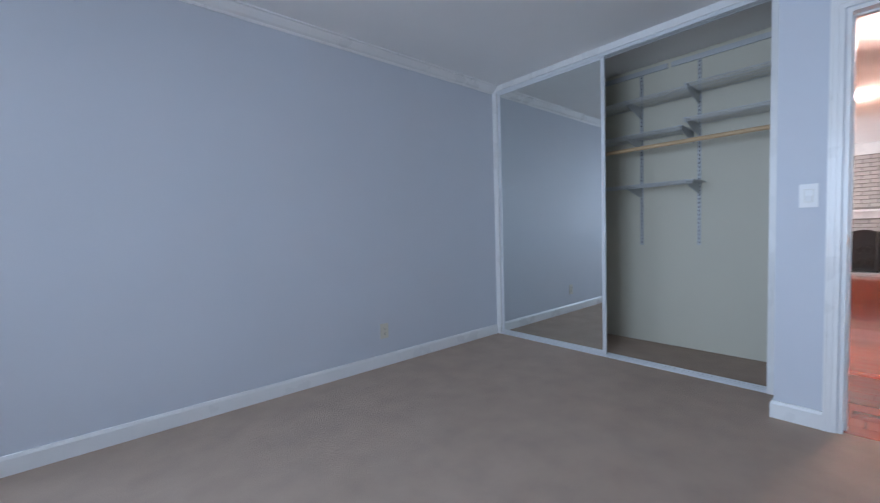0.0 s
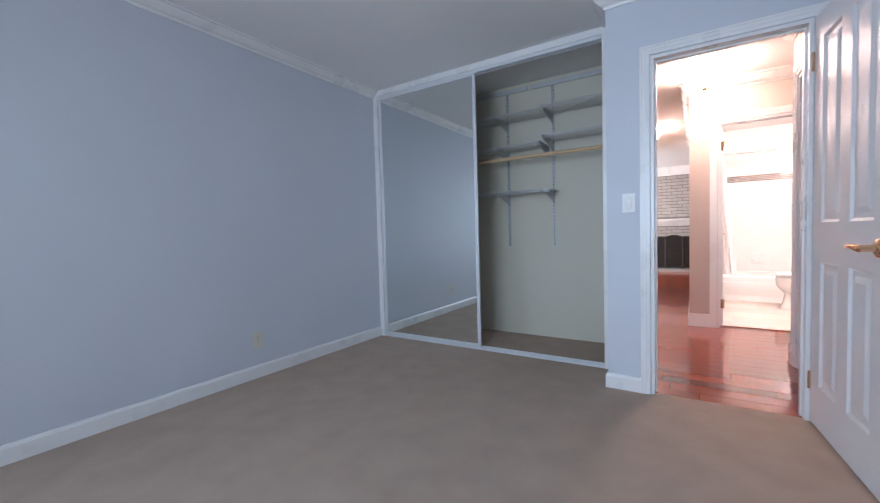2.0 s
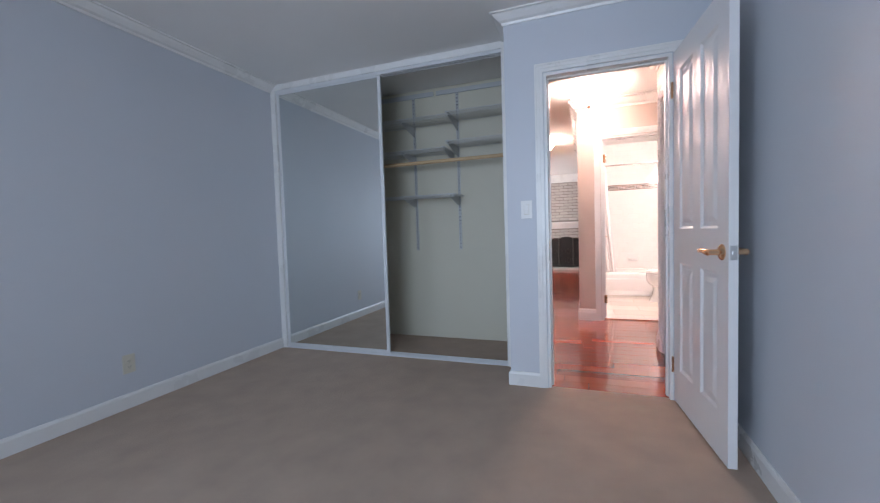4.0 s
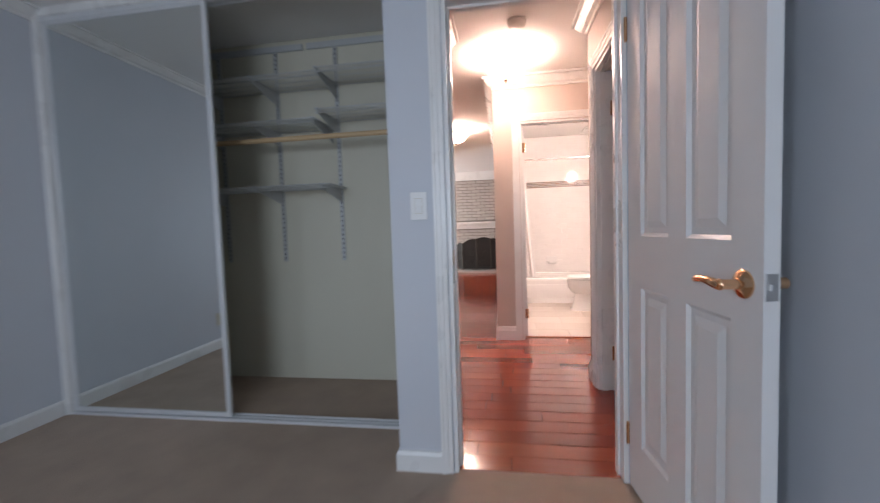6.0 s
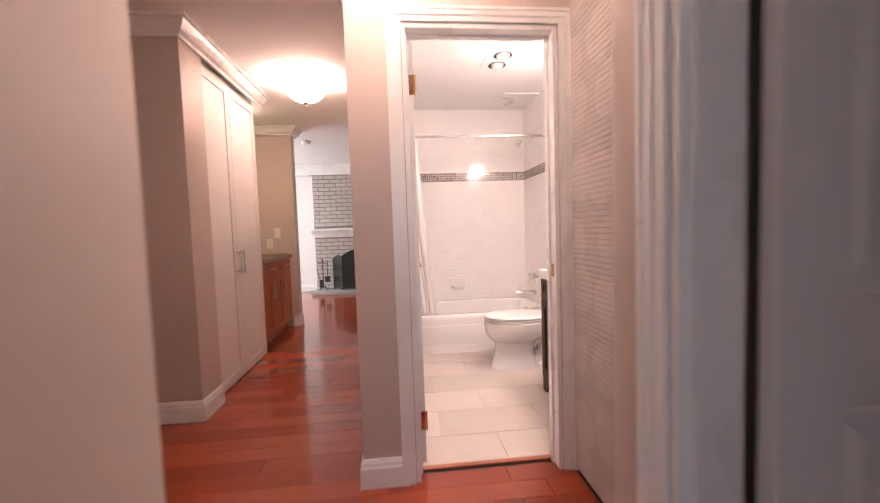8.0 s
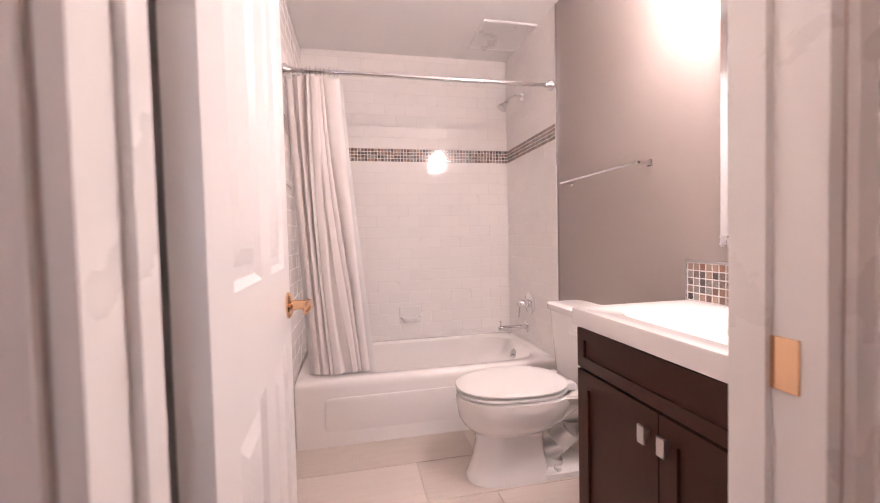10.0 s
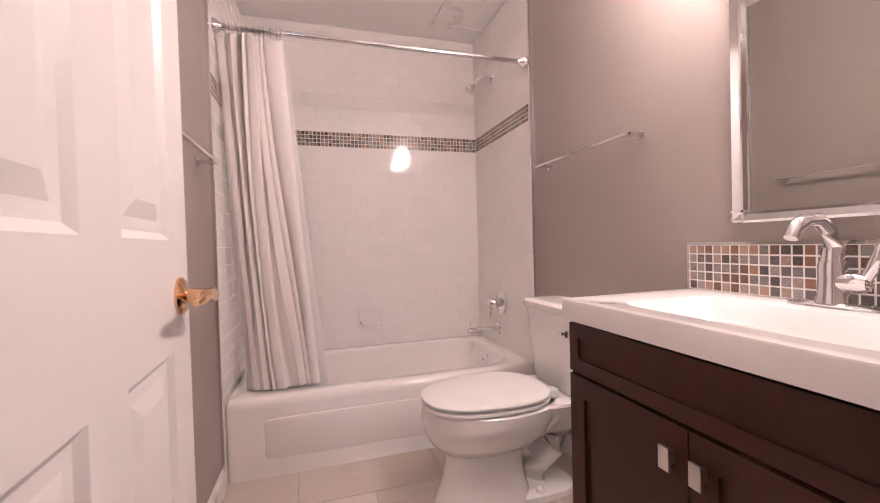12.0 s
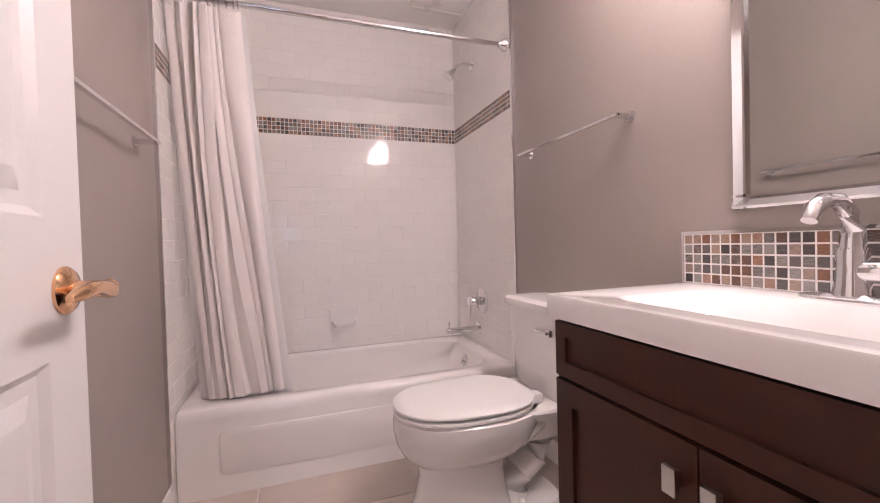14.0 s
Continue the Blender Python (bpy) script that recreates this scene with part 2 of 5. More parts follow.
def oval(cx, cy, z, rx, ry, p=2.0, k=40, front=None):
    """A superellipse ring; front gives the half-length towards +y its own size."""
    out = []
    for i in range(k):
        a = 2 * math.pi * i / k
        c, s = math.cos(a), math.sin(a)
        yy = front if front and s > 0 else ry
        out.append((cx + rx * math.copysign(abs(c) ** (2 / p), c), cy + yy * math.copysign(abs(s) ** (2 / p), s), z))
    return out


def tube(bm, pts, r, k=10):
    """A round bar along the points; r is one radius or one per point."""
    pts = [Vector(p) for p in pts]
    rings = []
    for i, p in enumerate(pts):
        d = (pts[min(i + 1, len(pts) - 1)] - pts[max(i - 1, 0)]).normalized()
        u = d.cross(Vector((0, 0, 1)) if abs(d.z) < 0.9 else Vector((1, 0, 0))).normalized()
        w = d.cross(u)
        rr = r[i] if isinstance(r, (list, tuple)) else r
        rings.append([p + (u * math.cos(2 * math.pi * j / k) + w * math.sin(2 * math.pi * j / k)) * rr for j in range(k)])
    return loft(bm, rings)


def bar(p, q, r, k=10):
    return tube(bmesh.new(), [p, q], r, k)


def turned(profile, axis_m, k=28):
    """A lathe-turned shape: (radius, height) pairs about the z axis of axis_m."""
    bm = bmesh.new()
    loft(bm, [[axis_m @ Vector((max(r, 1e-4) * math.cos(2 * math.pi * j / k), max(r, 1e-4) * math.sin(2 * math.pi * j / k), h)) for j in range(k)] for r, h in profile])
    return bm

# ---- large structure ----
CEIL = 2.41
slab("floor_bedroom", (-2.72, -0.77, -0.10), (2.72, 2.84, 0.0), M_CARPET, "beige cut-pile carpet with faint tracks", "carpet")
slab("floor_closet", (2.72, 0.45, -0.10), (3.80, 2.84, 0.0), M_CARPET, "beige carpet continuing inside the closet", "carpet")
slab("floor_side_room", (2.75, -3.1, -0.10), (4.2, -0.665, 0.0), M_CARPET, "beige carpet of the side room", "carpet")
slab("ceiling_bedroom", (-2.72, -0.77, 2.42), (2.75, 2.84, 2.54), M_CEIL, "flat white painted bedroom ceiling", "ceiling")
slab("ceiling_closet", (2.75, 0.445, 2.42), (3.80, 2.84, 2.54), M_CEIL, "white painted ceiling above the closet", "ceiling")
slab("ceiling_hall", (2.75, -3.1, CEIL), (4.78, 0.445, CEIL + 0.13), M_CEIL, "white painted hall ceiling", "ceiling")
slab("ceiling_landing", (3.80, 0.445, CEIL), (4.78, 2.5, CEIL + 0.13), M_CEIL, "white painted ceiling of the side passage", "ceiling")
slab("ceiling_corridor", (4.78, 0.045, CEIL), (8.13, 2.5, CEIL + 0.13), M_CEIL, "white painted corridor ceiling", "ceiling")
slab("ceiling_bathroom", (4.78, -1.63, CEIL), (7.52, 0.045, CEIL + 0.13), M_CEIL, "white painted bathroom ceiling", "ceiling")
slab("ceiling_living", (8.13, -2.6, CEIL), (11.1, 4.5, CEIL + 0.13), M_CEIL, "white painted living room ceiling", "ceiling")

slab("wall_bedroom_left", (-1.15, 2.715, 0), (3.80, 2.84, 2.42), M_BEDWALL, "long pale blue-grey painted bedroom wall", "wall")
link = link_mesh("wall_bedroom_window", boxes(((-2.72, 2.715, 0), (-2.45, 2.84, 2.42)), ((-2.45, 2.715, 0), (-1.15, 2.84, 0.85)), ((-2.45, 2.715, 2.1), (-1.15, 2.84, 2.42))), M_BEDWALL)
tagged(link, "pale blue-grey wall around the bedroom window", "wall", "", "structure")
slab("wall_bedroom_right", (-2.72, -0.77, 0), (2.69, -0.65, 2.42), M_BEDWALL, "pale blue-grey wall behind the open door", "wall")
link = link_mesh("wall_bedroom_back", boxes(((-2.72, -0.65, 0), (-2.60, -0.3, 2.42)), ((-2.72, 1.3, 0), (-2.60, 2.715, 2.42)), ((-2.72, -0.3, 0), (-2.60, 1.3, 0.85)), ((-2.72, -0.3, 2.1), (-2.60, 1.3, 2.42))), M_BEDWALL)
tagged(link, "pale blue-grey wall with an assumed back window", "wall", "", "structure")
link = link_mesh("wall_door", boxes(((2.69, -0.77, 0), (2.745, -0.46, 2.42)), ((2.69, 0.255, 0), (2.745, 0.50, 2.42)), ((2.69, -0.46, 2.015), (2.745, 0.255, 2.42))), M_BEDWALL)
tagged(link, "pale blue-grey wall with the bedroom doorway", "wall", "", "structure")
link = link_mesh("wall_door_hall_side", boxes(((2.745, -0.68, 0), (2.80, -0.46, CEIL)), ((2.745, 0.255, 0), (2.80, 0.445, CEIL)), ((2.745, -0.46, 2.015), (2.80, 0.255, CEIL)), ((2.69, -3.1, 0), (2.80, -0.77, CEIL))), M_HALLWALL)
tagged(link, "warm greige hall side of the doorway wall", "wall", "", "structure")
slab("wall_closet_side", (2.745, 0.445, 0), (3.80, 0.50, 2.42), M_BEDWALL, "pale blue-grey return wall beside the closet", "wall")
slab("wall_hall_left", (2.80, 0.39, 0), (3.88, 0.445, CEIL), M_HALLWALL, "warm greige painted hall wall with a switch", "wall")
slab("wall_closet_back", (3.72, 0.50, 0), (3.80, 2.715, 2.42), M_CLOSET, "cream painted back wall of the closet", "wall")
slab("wall_passage", (3.80, 0.445, 0), (3.88, 2.5, CEIL), M_HALLWALL, "warm greige wall of the side passage", "wall")
slab("wall_passage_end", (3.88, 2.38, 0), (5.59, 2.5, CEIL), M_HALLWALL, "warm greige wall closing the side passage", "wall")
link = link_mesh("wall_hall_right", boxes(((2.80, -0.68, 0), (2.93, -0.56, CEIL)), ((3.667, -0.68, 0), (3.85, -0.56, CEIL)), ((2.93, -0.68, 2.015), (3.667, -0.56, CEIL)), ((3.73, -0.99, 0), (3.85, -0.68, CEIL))), M_HALLWALL)
tagged(link, "warm greige hall wall with a second doorway", "wall", "", "structure")
slab("wall_recess", (3.85, -0.99, 0), (4.78, -0.90, CEIL), M_HALLWALL, "warm greige wall behind the pleated panel", "wall")
link = link_mesh("wall_side_room", boxes(((4.02, -3.1, 0), (4.14, -0.99, CEIL)), ((2.80, -3.1, 0), (4.02, -2.98, CEIL))), M_BEDWALL)
tagged(link, "pale painted walls of the side room", "wall", "", "structure")
link = link_mesh("wall_bath_front", boxes(((4.78, -0.146, 0), (4.835, 0.089, CEIL)), ((4.78, -1.63, 0), (4.835, -0.826, CEIL)), ((4.78, -0.826, 2.01), (4.835, -0.146, CEIL))), M_HALLWALL)
tagged(link, "warm greige wall with the bathroom doorway", "wall", "", "structure")
link = link_mesh("wall_bath_front_inside", boxes(((4.835, -0.146, 0), (4.89, 0.0, CEIL)), ((4.835, -1.63, 0), (4.89, -0.826, CEIL)), ((4.835, -0.826, 2.01), (4.89, -0.146, CEIL))), M_BATHWALL)
tagged(link, "taupe inner face of the bathroom doorway wall", "wall", "", "structure")
slab("wall_bath_left", (4.89, 0.0, 0), (7.52, 0.045, CEIL), M_BATHWALL, "taupe painted bathroom wall with a towel bar", "wall")
slab("wall_corridor_right", (4.835, 0.045, 0), (8.10, 0.089, CEIL), M_HALLWALL, "warm greige corridor wall", "wall")
slab("wall_bath_right", (4.89, -1.63, 0), (7.52, -1.51, CEIL), M_BATHWALL, "taupe painted bathroom wall behind the vanity", "wall")
slab("wall_bath_back", (7.40, -1.51, 0), (7.52, 0.0, CEIL), M_WGROUT, "white grout bed of the shower wall", "wall")
slab("wall_corridor_block", (5.59, 1.14, 0), (5.855, 2.5, CEIL), M_HALLWALL, "warm greige wall end beside the tall cabinet", "wall")
slab("wall_corridor_back", (5.855, 1.80, 0), (7.0, 2.5, CEIL), M_HALLWALL, "warm greige wall behind the tall cabinet", "wall")
slab("wall_lime", (7.0, 1.65, 0), (8.06, 1.8, CEIL), M_LIME, "lime green accent wall above the counter", "wall")
slab("wall_corridor_end", (8.06, 1.15, 0), (8.20, 4.5, CEIL), M_HALLWALL, "warm beige wall end with two switch plates", "wall")
slab("wall_living_far", (10.95, -2.6, 0), (11.1, 4.5, CEIL), M_LIVWALL, "white painted living room wall beside the fireplace", "wall")
link = link_mesh("wall_living_left", boxes(((8.2, 4.38, 0), (8.5, 4.5, CEIL)), ((10.7, 4.38, 0), (10.95, 4.5, CEIL)), ((8.5, 4.38, 0), (10.7, 4.5, 0.6)), ((8.5, 4.38, 2.2), (10.7, 4.5, CEIL))), M_LIVWALL)
tagged(link, "white living room wall with a wide window", "wall", "", "structure")
slab("wall_living_right", (7.52, -2.6, 0), (10.95, -2.48, CEIL), M_LIVWALL, "white painted living room wall", "wall")
slab("wall_living_near", (7.52, -2.48, 0), (7.64, 0.045, CEIL), M_LIVWALL, "white painted living room return wall", "wall")
slab("soffit_living", (10.72, -2.48, 2.20), (10.95, 4.38, CEIL - 0.003), M_TRIM, "white painted beam above the brick", "beam")


def mould(name, runs, profile, label, category):
    """Trim: each run is start, end and the direction that it stands off the wall."""
    bm = bmesh.new()
    deep = max(p for p, q in profile)
    for s, e, out in runs:
        ends, cut = [Vector(s), Vector(e)], [0.0, 0.0]
        for k in (0, 1):
            for s2, e2, out2 in runs:
                if Vector(out).dot(out2) == 0 and abs((ends[k] - Vector(s2)).dot(out2) - deep) < 0.002 and min((ends[k] - Vector(p)).length for p in (s2, e2)) < deep * 1.6:
                    ends[k], cut[k] = ends[k] - Vector(out2) * deep, 1.0
                    break
        prism(bm, profile, ends[0], ends[1], out, (0, 0, 1), *cut)
    return tagged(link_mesh(name, bm, M_TRIM), label, category, "", "structure")


BASE_L = [(0, 0), (0.014, 0), (0.014, 0.075), (0.008, 0.09), (0, 0.092)]
BASE_H = [(0, 0), (0.015, 0), (0.015, 0.09), (0.011, 0.10), (0.011, 0.112), (0.005, 0.128), (0, 0.13)]
CROWN = [(0, 0), (0.008, 0), (0.012, 0.014), (0.030, 0.022), (0.052, 0.044), (0.060, 0.056), (0.075, 0.058), (0.075, 0.067), (0, 0.067)]
CROWN_H = [(0, 0), (0.010, 0), (0.014, 0.018), (0.036, 0.030), (0.060, 0.062), (0.070, 0.078), (0.088, 0.082), (0.088, 0.10), (0, 0.10)]
mould("baseboard_bedroom", [((-2.6, 2.715, 0), (3.03, 2.715, 0), (0, -1, 0)), ((-2.6, -0.65, 0), (2.69, -0.65, 0), (0, 1, 0)), ((2.69, 0.31, 0), (2.69, 0.514, 0), (-1, 0, 0)), ((2.676, 0.50, 0), (3.03, 0.50, 0), (0, 1, 0)), ((2.69, -0.636, 0), (2.69, -0.51, 0), (-1, 0, 0))], BASE_L, "low white painted baseboard along the carpet", "baseboard")
mould("baseboard_hall", [((2.80, 0.39, 0), (3.88, 0.39, 0), (0, -1, 0)), ((3.88, 0.375, 0), (3.88, 2.38, 0), (1, 0, 0)), ((4.78, -0.085, 0), (4.78, 0.104, 0), (-1, 0, 0)), ((4.765, 0.089, 0), (8.10, 0.089, 0), (0, 1, 0)), ((3.73, -0.56, 0), (3.865, -0.56, 0), (0, 1, 0)), ((3.85, -0.90, 0), (3.85, -0.56, 0), (1, 0, 0)), ((5.59, 1.125, 0), (5.59, 2.38, 0), (-1, 0, 0)), ((5.575, 1.14, 0), (5.855, 1.14, 0), (0, -1, 0)), ((8.06, 1.135, 0), (8.06, 1.22, 0), (-1, 0, 0)), ((8.045, 1.15, 0), (8.20, 1.15, 0), (0, -1, 0)), ((10.95, 1.5, 0), (10.95, 4.38, 0), (-1, 0, 0))], BASE_H, "tall white stepped baseboard along the wood floor", "baseboard")
mould("baseboard_bath", [((4.90, 0.0, 0), (6.56, 0.0, 0), (0, -1, 0)), ((5.70, -1.51, 0), (6.60, -1.51, 0), (0, 1, 0))], BASE_L, "white painted bathroom baseboard", "baseboard")
mould("crown_bedroom", [((-2.6, 2.715, 2.353), (3.03, 2.715, 2.353), (0, -1, 0)), ((2.69, -0.65, 2.353), (2.69, 0.575, 2.353), (-1, 0, 0)), ((2.615, 0.50, 2.353), (3.03, 0.50, 2.353), (0, 1, 0)), ((-2.6, -0.65, 2.353), (2.69, -0.65, 2.353), (0, 1, 0))], CROWN, "white stepped crown moulding of the bedroom", "crown moulding")
mould("crown_hall", [((2.80, 0.39, 2.31), (3.968, 0.39, 2.31), (0, -1, 0)), ((3.88, 0.302, 2.31), (3.88, 2.38, 2.31), (1, 0, 0)), ((4.78, -0.90, 2.31), (4.78, 0.177, 2.31), (-1, 0, 0)), ((4.692, 0.089, 2.31), (8.10, 0.089, 2.31), (0, 1, 0)), ((2.80, -0.56, 2.31), (3.938, -0.56, 2.31), (0, 1, 0)), ((3.85, -0.90, 2.31), (3.85, -0.472, 2.31), (1, 0, 0)), ((5.59, 1.052, 2.31), (5.59, 2.38, 2.31), (-1, 0, 0)), ((5.502, 1.14, 2.31), (6.99, 1.14, 2.31), (0, -1, 0)), ((8.06, 1.062, 2.31), (8.06, 1.65, 2.31), (-1, 0, 0)), ((7.972, 1.15, 2.31), (8.288, 1.15, 2.31), (0, -1, 0)), ((7.0, 1.65, 2.31), (8.06, 1.65, 2.31), (0, -1, 0))], CROWN_H, "white stepped crown moulding of the hall", "crown moulding")


def door_frame(name, axis, face_a, face_b, lo, hi, top, w_a, w_b, label):
    """Jambs, stop and casings of a doorway. The wall runs along axis, between the planes face_a and face_b."""
    root = thing(name, label, "door frame", kind="structure")

    def pt(u, d, z):
        return (u, d, z) if axis == "x" else (d, u, z)

    def bx(u0, d0, z0, u1, d1, z1):
        return (pt(u0, d0, z0), pt(u1, d1, z1))
    j = 0.018
    part("jamb", boxes(bx(lo - 0.001, face_a, 0, lo + j, face_b, top)), M_TRIM, root)
    part("jamb", boxes(bx(hi - j, face_a, 0, hi + 0.001, face_b, top)), M_TRIM, root)
    part("head_jamb", boxes(bx(lo + j, face_a, top - j, hi - j, face_b, top + 0.001)), M_TRIM, root)
    mid = (face_a + face_b) / 2
    part("door_stop", boxes(bx(lo + j, mid, 0, lo + j + 0.01, mid + 0.035, top - j), bx(hi - j - 0.01, mid, 0, hi - j, mid + 0.035, top - j), bx(lo + j + 0.01, mid, top - j - 0.01, hi - j - 0.01, mid + 0.035, top - j)), M_TRIM, root)
    turn = 1 if face_b > face_a else -1
    for face, s, w in ((face_a, -turn, w_a), (face_b, turn, w_b)):
        if not w:
            continue
        steps = [(0.004, 0.010, 0.45), (0.45, 0.015, 0.8), (0.8, 0.019, 1.0)]
        for side in ("l", "r", "t"):
            bm = bmesh.new()
            for a, d, b in steps:
                a0, b0 = a * w if a > 0.01 else 0.004, b * w
                if side == "l":
                    box(bm, *bx(lo - b0, face, 0, lo - a0, face + s * d, top + b0))
                elif side == "r":
                    box(bm, *bx(hi + a0, face, 0, hi + b0, face + s * d, top + b0))
                else:
                    box(bm, *bx(lo - a0, face, top + a0, hi + a0, face + s * d, top + b0))
            part("casing", bm, M_TRIM, root)
    return root


door_frame("door_frame_bedroom", "y", 2.69, 2.80, -0.46, 0.255, 2.015, 0.055, 0.07, "white painted bedroom door frame and casing")
door_frame("door_frame_bathroom", "y", 4.78, 4.89, -0.826, -0.146, 2.01, 0.065, 0.06, "white stepped casing around the bathroom doorway")
door_frame("door_frame_side_room", "x", -0.56, -0.68, 2.93, 3.667, 2.015, 0.07, 0.0, "white casing around the side room doorway")

# closet surround
root = thing("closet_frame", "white painted frame and aluminium tracks of the closet", "closet frame", kind="structure")
part("header", boxes(((3.03, 0.50, 2.372), (3.10, 2.715, 2.42))), M_TRIM, root)
part("jamb", boxes(((3.03, 0.50, 0), (3.12, 0.585, 2.372))), M_TRIM, root)
part("jamb", boxes(((3.03, 2.665, 0), (3.12, 2.715, 2.372))), M_TRIM, root)
part("top_track", boxes(((3.04, 0.585, 2.345), (3.048, 2.665, 2.372)), ((3.066, 0.585, 2.345), (3.074, 2.665, 2.372)), ((3.10, 0.585, 2.345), (3.108, 2.665, 2.372))), M_ALU, root)
part("bottom_track", boxes(((3.036, 0.585, 0.0), (3.11, 2.665, 0.008)), ((3.036, 0.585, 0.008), (3.041, 2.665, 0.018)), ((3.068, 0.585, 0.008), (3.073, 2.665, 0.018)), ((3.105, 0.585, 0.008), (3.11, 2.665, 0.018))), M_ALU, root)


def mirror_door(x, y0, y1):
    d = thing("sliding_mirror_door", "sliding closet door with full mirror and white frame", "mirror door", group="closet mirror doors")
    part("mirror", boxes(((x + 0.006, y0 + 0.02, 0.04), (x + 0.012, y1 - 0.02, 2.335))), M_MIRROR, d)
    for a, b in ((y0, y0 + 0.028), (y1 - 0.028, y1)):
        part("stile", boxes(((x, a, 0.02), (x + 0.018, b, 2.355))), M_ALU, d, bevel=0.003)
    part("rail", boxes(((x, y0 + 0.028, 0.02), (x + 0.018, y1 - 0.028, 0.045))), M_ALU, d)
    part("rail", boxes(((x, y0 + 0.028, 2.33), (x + 0.018, y1 - 0.028, 2.355))), M_ALU, d)


mirror_door(3.048, 1.595, 2.663)
mirror_door(3.080, 1.66, 2.66)


# ---- doors ----
def raised_panel(bm, x0, z0, x1, z1, y, s):
    rings = []
    for inset, d in ((0, 0), (0.012, -0.009), (0.030, -0.009), (0.055, -0.002)):
        yy = y + s * d
        rings.append([(x0 + inset, yy, z0 + inset), (x1 - inset, yy, z0 + inset), (x1 - inset, yy, z1 - inset), (x0 + inset, yy, z1 - inset)])
    loft(bm, rings, cap0=False)


def lever(parent, x, z, y, s, way, material):
    """A lever handle with its round rose, on the face y that looks towards s."""
    h = part("door_handle", turned([(0.034, 0), (0.034, 0.004), (0.028, 0.010), (0.013, 0.014), (0.012, 0.045), (0.014, 0.055), (0.010, 0.060)], pose(x, y, z, -90 * s, 0, 0)), material, parent, "polished brass lever handle", smooth=True)
    pts = [(x + way * t, y + s * (0.052 + 0.006 * math.sin(t * 30)), z - 0.004 + 0.010 * math.sin(t * 26)) for t in (0, 0.02, 0.04, 0.06, 0.08, 0.10, 0.115)]
    part("lever", tube(bmesh.new(), pts, [0.011, 0.012, 0.010, 0.009, 0.010, 0.009, 0.005]), material, h, smooth=True)


def panel_door(name, w, h, m, label, lock=True):
    d = thing(name, label, "door", m)
    t = 0.0175
    xs = (0.0, 0.105, w / 2 - 0.05, w / 2 + 0.05, w - 0.105, w)
    zs = (0.012, 0.215, 0.825, 1.015, h - 0.12, h)
    for a, b in ((xs[0], xs[1]), (xs[4], xs[5])):
        part("stile", boxes(((a, -t, zs[0]), (b, t, zs[5]))), M_DOOR, d)
    for a, b in ((zs[0], zs[1]), (zs[2], zs[3]), (zs[4], zs[5])):
        part("rail", boxes(((xs[1], -t, a), (xs[4], t, b))), M_DOOR, d)
    for a, b in ((zs[1], zs[2]), (zs[3], zs[4])):
        part("mullion", boxes(((xs[2], -t, a), (xs[3], t, b))), M_DOOR, d)
        for p, q in ((xs[1], xs[2]), (xs[3], xs[4])):
            bm = bmesh.new()
            raised_panel(bm, p, a, q, b, t, 1)
            raised_panel(bm, p, a, q, b, -t, -1)
            part("panel", bm, M_DOOR, d)
    if lock:
        lever(d, w - 0.06, 0.915, t, 1, -1, M_BRASS)
        lever(d, w - 0.06, 0.915, -t, -1, -1, M_BRASS)
        part("latch_plate", boxes(((w, -0.0125, 0.885), (w + 0.002, 0.0125, 0.945)), ((w + 0.002, -0.006, 0.908), (w + 0.009, 0.006, 0.922))), M_STEEL, d)
    for z in (0.22, 1.80):
        part("hinge", boxes(((-0.004, -0.016, z - 0.045), (0.0, 0.016, z + 0.045))), M_BRASS, d)
        part("hinge_knuckle", bar((-0.006, -t - 0.005, z - 0.045), (-0.006, -t - 0.005, z + 0.045), 0.006), M_BRASS, d, smooth=True)
    return d


panel_door("door_bedroom", 0.705, 2.0, pose(2.675, -0.478, 0, 0, 0, 185.5), "open white four-panel bedroom door with brass lever")
panel_door("door_side_room", 0.70, 2.0, pose(3.625, -0.70, 0, 0, 0, -90), "open white four-panel door of the side room")
panel_door("door_bathroom", 0.70, 1.99, pose(4.915, -0.180, 0, 0, 0, 2.6), "open white four-panel bathroom door with brass lever")


def strike(place, size, name="strike_plate"):
    a = Vector(place)
    tagged(link_mesh(name, boxes((a - Vector(size) / 2, a + Vector(size) / 2)), M_BRASS, bevel=0.0004), "small brass strike plate set in the jamb", "strike plate")


strike((2.735, 0.2365, 0.94), (0.03, 0.003, 0.06))
strike((4.82, -0.8065, 0.93), (0.03, 0.003, 0.06))


def jamb_hinge(place, size):
    a = Vector(place)
    tagged(link_mesh("hinge", boxes((a - Vector(size) / 2, a + Vector(size) / 2)), M_BRASS, bevel=0.0004), "brass butt hinge leaf let into the white jamb", "hinge", "jamb hinges")


for z in (0.24, 1.77):
    jamb_hinge((4.872, -0.1655, z), (0.034, 0.003, 0.09))
    jamb_hinge((3.6475, -0.663, z), (0.003, 0.034, 0.09))

